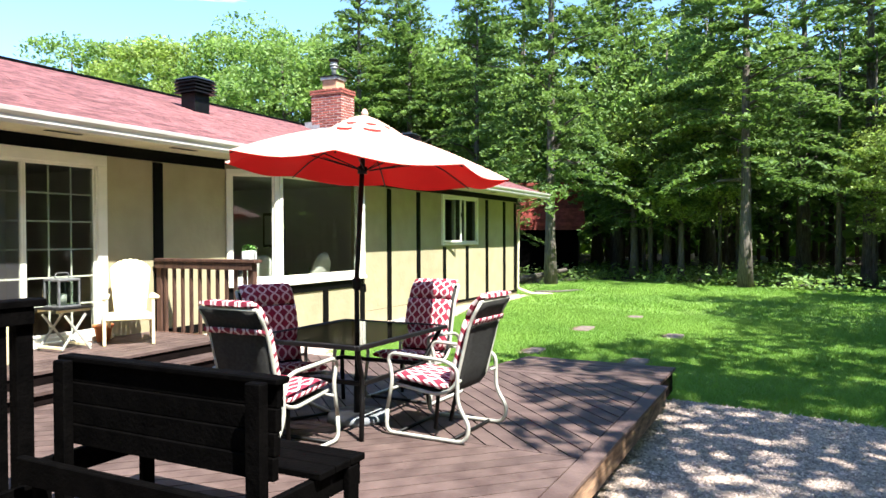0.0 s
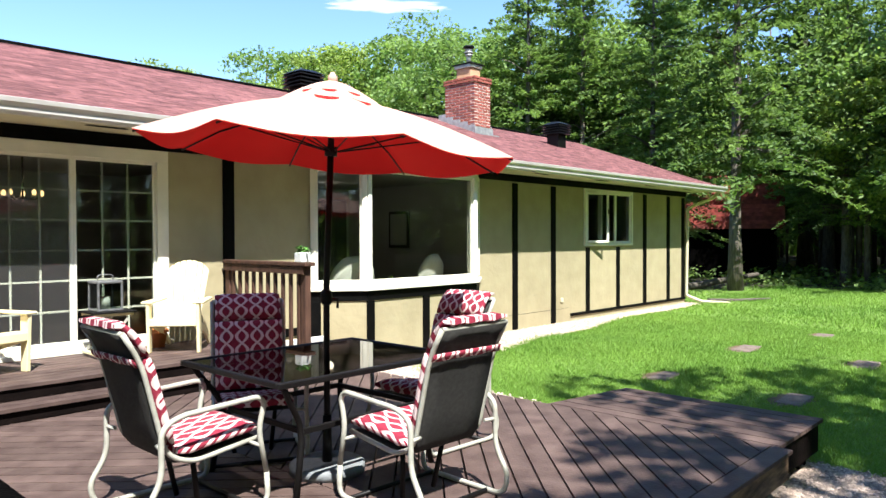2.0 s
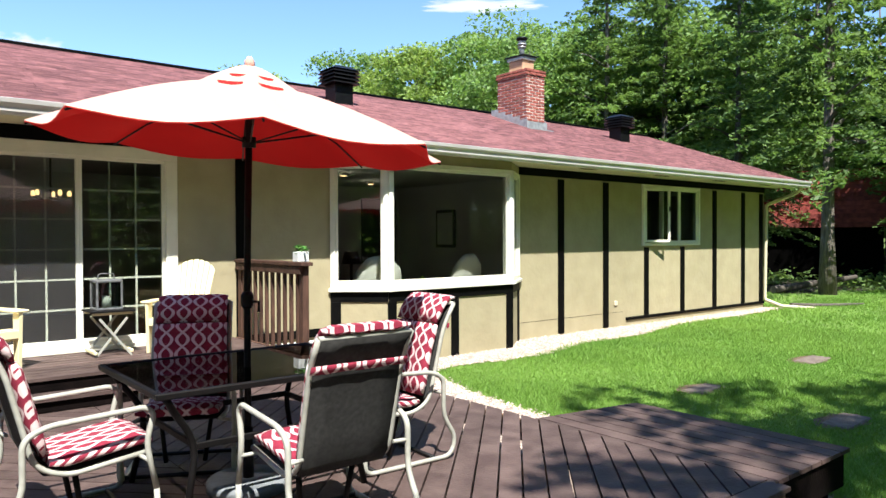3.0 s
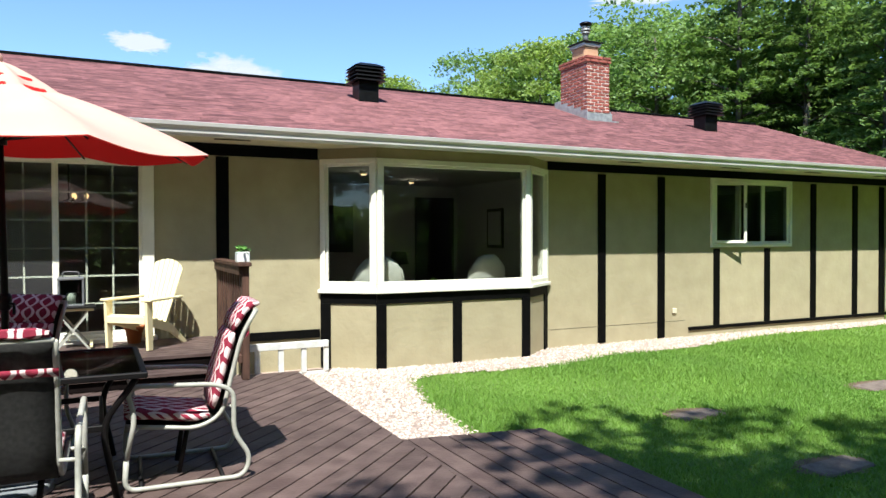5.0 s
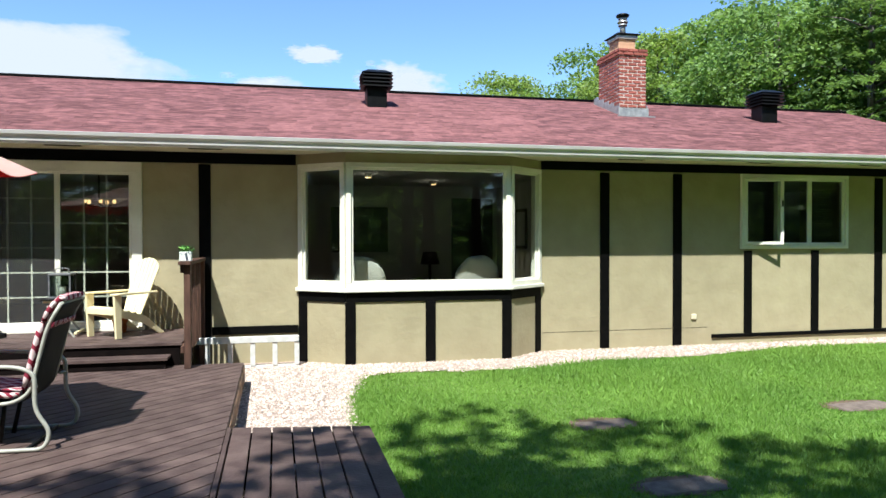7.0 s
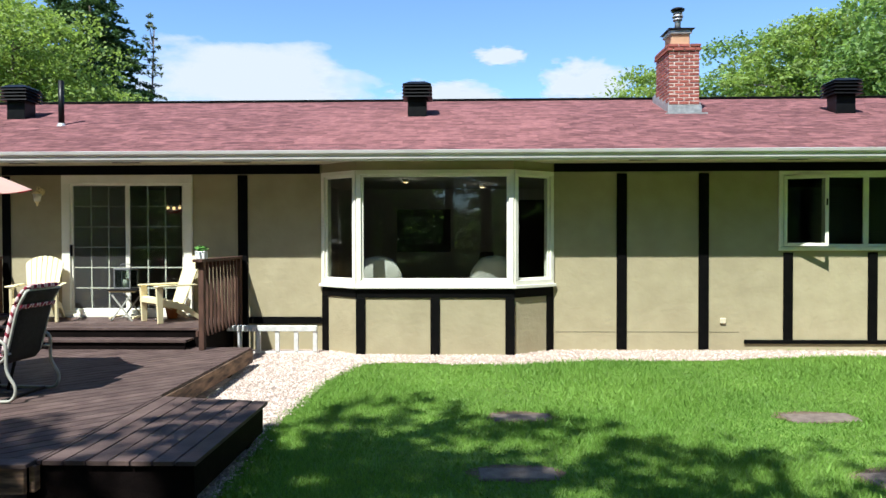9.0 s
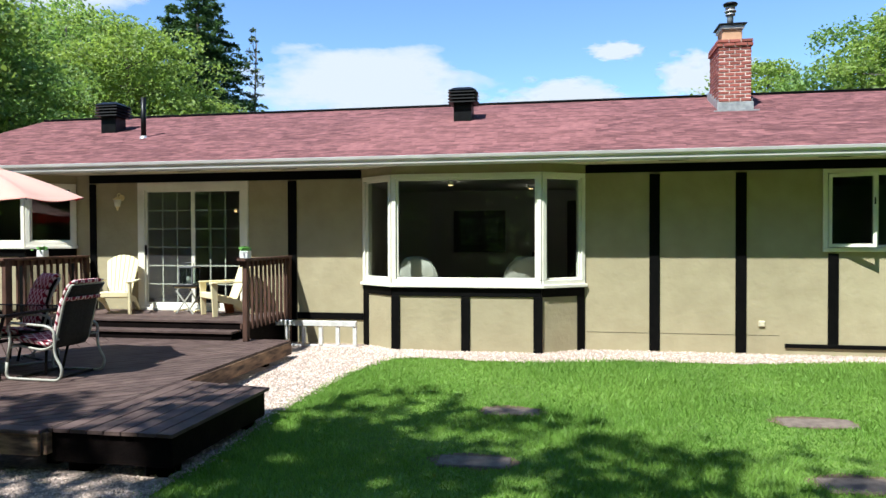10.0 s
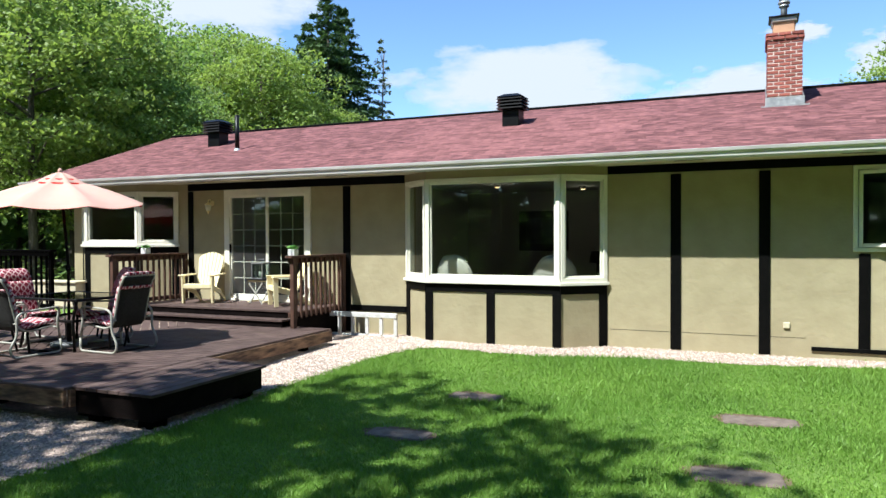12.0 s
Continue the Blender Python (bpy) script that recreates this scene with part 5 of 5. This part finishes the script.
# stepping stones, each in a patch of bare earth
EARTH = mat("bare_earth", (0.17, 0.115, 0.07), (0.09, 0.06, 0.036), 14, 0.95, 0.5, 60)
STONES = ((13.86, 3.88, 0.70, 0.30, 4), (10.66, 2.19, 0.62, 0.28, 3), (10.82, 3.83, 0.58, 0.26, 4), (13.68, 2.13, 0.68, 0.32, 6), (16.4, 3.4, 0.5, 0.3, 8))
for x, y, w, d, a in STONES:
    gz = float(ground_z(x, y))
    bm = bmesh.new()
    box(bm, -w / 2, w / 2, -d / 2, d / 2, -0.04, 0.022)
    st = part("stepping_stone", bevelled(bm, 0.012), STONE, m=pose(x, y, gz, 0, 0, a))
    tagged(st, "flat brown paving stone sunk in the lawn", "stone", "stepping stones")
    bm = bmesh.new()
    rim = [(x + (w / 2 + 0.09 * random.uniform(0.5, 1.5)) * math.cos(q * 0.35), y + 0.05 + (d / 2 + 0.08 * random.uniform(0.5, 1.6)) * math.sin(q * 0.35)) for q in range(18)]
    f = bm.faces.new([bm.verts.new((p, q, float(ground_z(p, q)) + 0.008)) for p, q in rim])
    bmesh.ops.triangulate(bm, faces=[f])
    tagged(part("earth_patch", bm, EARTH), "bare brown earth round a paving stone", "earth", kind="structure")

# ---------------------------------------------------------------- seen through the windows
def fur_chair(x, y, turn):
    c = thing("sheepskin_chair", "chair draped in white sheepskin behind the bay window", "chair", pose(x, y, 0.66, 0, 0, turn), "chairs in the bay")
    bm = bmesh.new()
    bmesh.ops.create_uvsphere(bm, u_segments=20, v_segments=12, radius=1)
    for v in bm.verts:
        k = noise.noise(v.co * 3) * 0.12
        v.co = Vector((v.co.x * 0.38, v.co.y * 0.10 - 0.08 * v.co.z, v.co.z * 0.38)) * (1 + k) + Vector((0, 0, 0.57))
    for f in bm.faces:
        f.smooth = True
    part("back", bm, FUR, c)
    part("seat", B(-0.3, 0.3, -0.05, 0.5, 0.36, 0.45, w=0.03), FUR, c)
    for sx in (-0.25, 0.25):
        for sy in (0.0, 0.42):
            part("leg", B(sx - 0.02, sx + 0.02, sy - 0.02, sy + 0.02, 0, 0.36), DARKWOOD, c)


fur_chair(8.9, 7.86, -10)
fur_chair(10.7, 7.98, 12)
pic = thing("framed_picture", "dark framed print hanging on the room's back wall", "picture", pose(9.37, 12.045, 2.05))
part("frame", B(-0.58, 0.58, -0.03, 0.0, -0.46, 0.46, w=0.006), DARKWOOD, pic)
part("print", B(-0.42, 0.42, -0.036, -0.031, -0.30, 0.30, w=0), PRINT, pic)
pic2 = thing("framed_picture", "pale mounted print in a dark frame", "picture", pose(12.29, 10.4, 2.05, 0, 0, -90))
part("frame", B(-0.3, 0.3, -0.03, 0.0, -0.38, 0.38, w=0.006), DARKWOOD, pic2)
part("print", B(-0.24, 0.24, -0.036, -0.031, -0.32, 0.32, w=0), ROOM, pic2)
dr = thing("interior_door", "dark panelled door in the room's back wall", "door", pose(11.75, 12.045, 0.66))
part("leaf", B(-0.45, 0.45, -0.04, 0.0, 0, 2.05, w=0.01), DARKWOOD, dr)
tl = thing("table_lamp", "table lamp with a dark shade in the room", "lamp", pose(10.72, 11.5, 1.3))
bm = bmesh.new()
tube(bm, [(0, 0, -0.64), (0, 0, 0.1)], 0.03, 10)
part("stem", bm, DARKWOOD, tl)
bm = bmesh.new()
tube(bm, [(0, 0, 0.05), (0, 0, 0.3)], [0.2, 0.14], 18)
part("shade", bm, DARKWOOD, tl)
hp = thing("house_plant", "leafy green plants on the bay's inner ledge", "plant", pose(9.8, 8.0, 0.95))
part("trough", B(-0.5, 0.5, -0.1, 0.1, -0.28, -0.05, w=0.01), DARKWOOD, hp)
v, f = leaf_quads(rng.normal(size=(120, 3)) * (0.32, 0.09, 0.09) + (0, 0, 0.08), 0.14, 0.3, 2.2)
o = new("leaves", raw("leaves", v, f, LEAF_A))
o.parent = hp

# lit fittings in the rooms
GLOW = bpy.data.materials.new("warm_bulb")
GLOW.use_nodes = True
GLOW.node_tree.nodes["Principled BSDF"].inputs["Emission Color"].default_value = (1.0, 0.55, 0.2, 1)
GLOW.node_tree.nodes["Principled BSDF"].inputs["Emission Strength"].default_value = 1.6


def bulb(name, x, y, z, watts):
    lamp = new(name, bpy.data.lights.new(name, "POINT"))
    lamp.data.energy, lamp.data.color, lamp.data.shadow_soft_size = watts, (1.0, 0.8, 0.6), 0.08
    lamp.location = (x, y, z)


chand = thing("chandelier", "small chandelier with warm lit bulbs over the dining table", "chandelier", pose(5.0, 9.6, 2.4))
bm = bmesh.new()
tube(bm, [(0, 0, 0.0), (0, 0, 0.55)], 0.012, 8)
part("stem", bm, DARKWOOD, chand)
for k in range(5):
    a = k * 1.257
    bm = bmesh.new()
    tube(bm, rounded([(0, 0, 0.02), (0.12 * math.cos(a), 0.12 * math.sin(a), -0.03), (0.22 * math.cos(a), 0.22 * math.sin(a), 0.03)], 0.05), 0.008, 6)
    part("arm", bm, DARKWOOD, chand)
    bm = bmesh.new()
    tube(bm, [(0.22 * math.cos(a), 0.22 * math.sin(a), 0.03), (0.22 * math.cos(a), 0.22 * math.sin(a), 0.07), (0.22 * math.cos(a), 0.22 * math.sin(a), 0.10)], [0.02, 0.03, 0.012], 8)
    part("bulb", bm, GLOW, chand)
bulb("chandelier_light", 5.0, 9.6, 2.25, 0.5)
for x, y in ((9.2, 9.3), (10.6, 10.6)):
    spot = thing("ceiling_light", "small round lit ceiling light in the room", "ceiling light", pose(x, y, 2.95), "ceiling lights")
    bm = bmesh.new()
    tube(bm, [(0, 0, 0), (0, 0, -0.06)], 0.06, 14)
    part("housing", bm, WHITE, spot)
    bm = bmesh.new()
    tube(bm, [(0, 0, -0.061), (0, 0, -0.07)], 0.045, 14)
    part("lens", bm, GLOW, spot)
    bulb("ceiling_bulb", x, y, 2.82, 0.75)
# ---------------------------------------------------------------- shingles
def shingle_mesh(l, depth=0.18, t=0.009):
    bm = bmesh.new()
    box(bm, 0, l - 0.003, -depth, 0, 0, t)
    return mesh_of("shingle", bm, SHINGLE_P)


slope = math.hypot(RIDGE_Y - OVER, RIDGE_Z - EAVE)
pitch_deg = math.degrees(math.atan2(RIDGE_Z - EAVE, RIDGE_Y - OVER))
EXPO = 0.142
sizes = [0.21, 0.27, 0.33, 0.40]
sh = [shingle_mesh(s) for s in sizes]
made = 0
sv, sf = [], []
box_f = np.array([(0, 2, 3, 1), (4, 5, 7, 6), (0, 1, 5, 4), (2, 6, 7, 3), (0, 4, 6, 2), (1, 3, 7, 5)])
R3 = np.array(Matrix.Rotation(radians(pitch_deg + 1.6), 3, "X"))
nrow = int(slope / EXPO)
for r in range(nrow):
    s = (r + 1) * EXPO / slope
    y, z = OVER - 0.03 + (RIDGE_Y - OVER) * s, EAVE + (RIDGE_Z - EAVE) * s - 0.004
    xl, xr = EX0 + (RX0 - EX0) * s + 0.02, EX1 + (RX1 - EX1) * s - 0.02
    x = xl - rng.uniform(0, 0.0)
    while x < xr - 0.05:
        k = int(rng.integers(0, 4))
        l = min(sizes[k], xr - x)
        if 7.5 < x < 11.8 and made < 300 and 3 < r and l == sizes[k]:
            o = new("shingle", sh[k])
            o.parent = roof
            o.matrix_basis = pose(x, y, z + 0.004 * rng.uniform(0, 1), pitch_deg + 1.6)
            made += 1
        else:
            t = 0.009 + 0.004 * rng.uniform(0, 1)
            c = np.array([(a, b, q) for q in (0, t) for b in (-0.18, 0) for a in (0, l - 0.003)])
            sv.append(c @ R3.T + (x, y, z))
            sf.append(box_f + 8 * len(sf))
        x += l
o = new("shingle_field", raw("shingle_field", np.concatenate(sv), np.concatenate(sf), SHINGLE))
o.parent = roof
tagged(o, kind="stuff")

# ---------------------------------------------------------------- grass and pebbles
def inside(px, py, poly):
    res = np.zeros(len(px), bool)
    for (ax, ay), (bx_, by) in zip(poly, poly[1:] + poly[:1]):
        if ay == by:
            continue
        cross = ((ay > py) != (by > py)) & (px < (bx_ - ax) * (py - ay) / (by - ay) + ax)
        res ^= cross
    return res


def blades(n, x0, x1, y0, y1, h, w, patchy=True):
    x, y = rng.uniform(x0, x1, n), rng.uniform(y0, y1, n)
    keep = ~inside(x + rng.normal(size=n) * 0.06, y + rng.normal(size=n) * 0.06, GRAVEL_POLY) & ~inside(x, y, [(p + 0.5, q) for p, q in WOODS_POLY])
    for sx, sy, sw, sd, _ in STONES:
        keep &= ((x - sx) / (sw / 2 + 0.06)) ** 2 + ((y - sy - 0.04) / (sd / 2 + 0.05)) ** 2 > rng.uniform(0.6, 1.3, n)
    x, y = x[keep], y[keep]
    n = len(x)
    z = ground_z(x, y)
    a = rng.uniform(0, 2 * np.pi, n)
    hh = h * rng.uniform(0.5, 1.25, n) * (0.85 + 0.3 * np.sin(x * 1.7 + np.sin(y * 2.3)))
    lean = rng.normal(size=(n, 2)) * 0.45 * hh[:, None]
    dx, dy = np.cos(a) * w * 0.5, np.sin(a) * w * 0.5
    v = np.stack([np.stack([x - dx, y - dy, z], 1), np.stack([x + dx, y + dy, z], 1), np.stack([x + lean[:, 0], y + lean[:, 1], z + hh], 1)], 1).reshape(-1, 3)
    return v


va = np.concatenate([blades(430000, 8.0, 17.5, -1.6, 7.2, 0.048, 0.009), blades(120000, 14.0, 29.0, -6.0, 8.0, 0.06, 0.02), blades(40000, 10, 30, -9, 11, 0.07, 0.03)])
tagged(new("grass", raw("grass", va, np.arange(len(va)).reshape(-1, 3), GRASS)), "short green grass blades of the lawn", "grass", kind="stuff")

octa_v = np.array([(1, 0, 0), (0, 1, 0), (-1, 0, 0), (0, -1, 0), (0, 0, 1), (0, 0, -1)], float)
octa_f = np.array([(0, 1, 4), (1, 2, 4), (2, 3, 4), (3, 0, 4)])      # the underside lies in the bed


def pebbles(n, x0, x1, y0, y1, size):
    x, y = rng.uniform(x0, x1, n), rng.uniform(y0, y1, n)
    keep = inside(x + rng.normal(size=n) * 0.05, y + rng.normal(size=n) * 0.05, GRAVEL_POLY)
    x, y = x[keep], y[keep]
    n = len(x)
    s = size * rng.uniform(0.5, 1.5, (n, 1, 1)) * rng.uniform(0.6, 1.2, (n, 1, 3))
    v = octa_v[None] * s * (1 + 0.25 * rng.normal(size=(n, 6, 1)))
    a = rng.uniform(0, 6.3, n)
    c, q = np.cos(a)[:, None], np.sin(a)[:, None]
    v = np.stack([v[..., 0] * c - v[..., 1] * q, v[..., 0] * q + v[..., 1] * c, v[..., 2] * 0.7], -1)
    v += np.stack([x, y, ground_z(x, y) + 0.014 + size * 0.3], 1)[:, None, :]
    return v.reshape(-1, 3), (octa_f[None] + 6 * np.arange(n)[:, None, None]).reshape(-1, 3)


for areas, stuff, what in ((((22000, 7.3, 9.2, 1.4, 7.5, 0.015), (14000, 8.5, 20, 6.3, 7.7, 0.015)), PEBBLE, "loose pale pinkish pebbles of the gravel bed"),
                           (((42000, 2.5, 8.6, -2.4, 1.36, 0.015),), DRIVE_PEBBLE, "loose brownish pebbles before the deck")):
    pv, pf, off = [], [], 0
    for args in areas:
        a, b = pebbles(*args)
        pv.append(a)
        pf.append(b + off)
        off += len(a)
    tagged(new("pebbles", raw("pebbles", np.concatenate(pv), np.concatenate(pf), stuff)), what, "gravel", kind="stuff")

# ---------------------------------------------------------------- the wood's far ring, fallen logs, neighbour's shed
ang = rng.uniform(0, 2 * np.pi, 16000)
rad = rng.uniform(62, 80, 16000)
c = np.stack([10 + rad * np.cos(ang), 3 + rad * np.sin(ang), rng.uniform(0, 1, 16000) ** 1.3 * (7.5 + 2.5 * np.sin(ang * 17) + 1.5 * np.sin(ang * 41))], 1)
v, f = leaf_quads(c, 2.2, 0.1)
tagged(new("far_woods", raw("far_woods", v, f, LEAF_A)), "distant green woods all round the clearing", "woods", kind="stuff")
for (x, y, z), (x2, y2, z2), r in (((24.5, 9.6, 0.25), (28.0, 8.6, 0.55), 0.12), ((25.5, 9.0, 0.12), (28.5, 9.8, 0.2), 0.09), ((20.6, 7.3, 0.2), (22.6, 6.4, 0.16), 0.05), ((29.5, 0.9, 0.1), (27.0, -0.4, 0.2), 0.06)):
    bm = bmesh.new()
    tube(bm, [(x, y, z), ((x + x2) / 2, (y + y2) / 2 + 0.1, (z + z2) / 2 - 0.03), (x2, y2, z2)], [r, r * 0.9, r * 0.6], 9)
    tagged(part("fallen_log", bm, BARK), "grey fallen log at the wood's edge", "log")
shed = thing("neighbour_shed", "red shingled shed half hidden behind the trees", "shed", pose(33.0, 12.3, 0, 0, 0, -72))
part("wall", B(-2.6, 2.6, -1.4, 3.0, 0, 2.4, w=0.02), BENCH, shed)
SHED_RED = mat("red_shed_shingle", (0.30, 0.065, 0.05), (0.15, 0.03, 0.024), 5, 0.85, 0.3, 60, vary=0.3)
for r in range(14):
    part("shingle_course", B(-2.9, 2.9, -1.8 + 0.2 * r, -1.56 + 0.2 * r, 2.2 + 0.17 * r, 2.385 + 0.17 * r, w=0), SHED_RED, shed)
part("roof_back", B(-2.9, 2.9, 1.0, 1.1, 2.2, 4.6, w=0), BENCH, shed)


def cloud_mat(name, seed):
    m = bpy.data.materials.new(name)
    m.use_nodes = True
    n, l = m.node_tree.nodes, m.node_tree.links
    n.remove(n["Principled BSDF"])
    tc, gr, tx, add, ramp, em, tr, mix = (n.new(k) for k in ("ShaderNodeTexCoord", "ShaderNodeVectorMath", "ShaderNodeTexNoise", "ShaderNodeMath", "ShaderNodeMapRange", "ShaderNodeEmission", "ShaderNodeBsdfTransparent", "ShaderNodeMixShader"))
    gr.operation = "LENGTH"
    l.new(tc.outputs["Object"], gr.inputs[0])
    tx.noise_dimensions = "4D"
    tx.inputs["W"].default_value, tx.inputs["Scale"].default_value, tx.inputs["Detail"].default_value, tx.inputs["Roughness"].default_value = seed, 2.2, 7.0, 0.55
    l.new(tc.outputs["Object"], tx.inputs["Vector"])
    add.operation = "MULTIPLY_ADD"
    add.inputs[1].default_value = 1.5
    l.new(tx.outputs[0], add.inputs[0])
    neg = n.new("ShaderNodeMath")
    neg.operation = "MULTIPLY"
    neg.inputs[1].default_value = -1.0
    l.new(gr.outputs["Value"], neg.inputs[0])
    l.new(neg.outputs[0], add.inputs[2])
    ramp.inputs[1].default_value, ramp.inputs[2].default_value, ramp.inputs[3].default_value, ramp.inputs[4].default_value = -0.08, 0.30, 0.0, 0.92
    l.new(add.outputs[0], ramp.inputs[0])
    em.inputs[0].default_value, em.inputs[1].default_value = (0.95, 0.97, 1.0, 1), 0.46
    l.new(ramp.outputs[0], mix.inputs[0])
    l.new(tr.outputs[0], mix.inputs[1])
    l.new(em.outputs[0], mix.inputs[2])
    l.new(mix.outputs[0], n["Material Output"].inputs[0])
    return m


# clouds on the sky's backdrop: bearing (degrees, clockwise from north), height over the horizon, size
for i, (az, el, w, h) in enumerate(((-17.0, 12.0, 12.0, 4.6), (-0.8, 10.6, 7.0, 2.2), (2.9, 14.2, 2.6, 1.0), (9.4, 12.0, 4.6, 2.2), (-44.0, 17.5, 13.0, 5.0), (42.0, 17.9, 6.0, 0.7))):
    D = 2400.0
    a, e = radians(az), radians(el)
    at = Vector((10 + D * math.sin(a), D * math.cos(a), 2 + D * math.tan(e)))
    bm = bmesh.new()
    box(bm, -1.5, 1.5, -0.001, 0.001, -1.5, 1.5)
    cl = part("cloud", bm, cloud_mat("cloud", 3.7 * i + 1))
    cl.matrix_basis = Matrix.Translation(at) @ Matrix.Rotation(-a, 4, "Z") @ Matrix.Diagonal((D * math.tan(radians(w)), 1, D * math.tan(radians(h)), 1))
    tagged(cl, "soft white cumulus cloud low over the roof", "cloud", kind="structure")
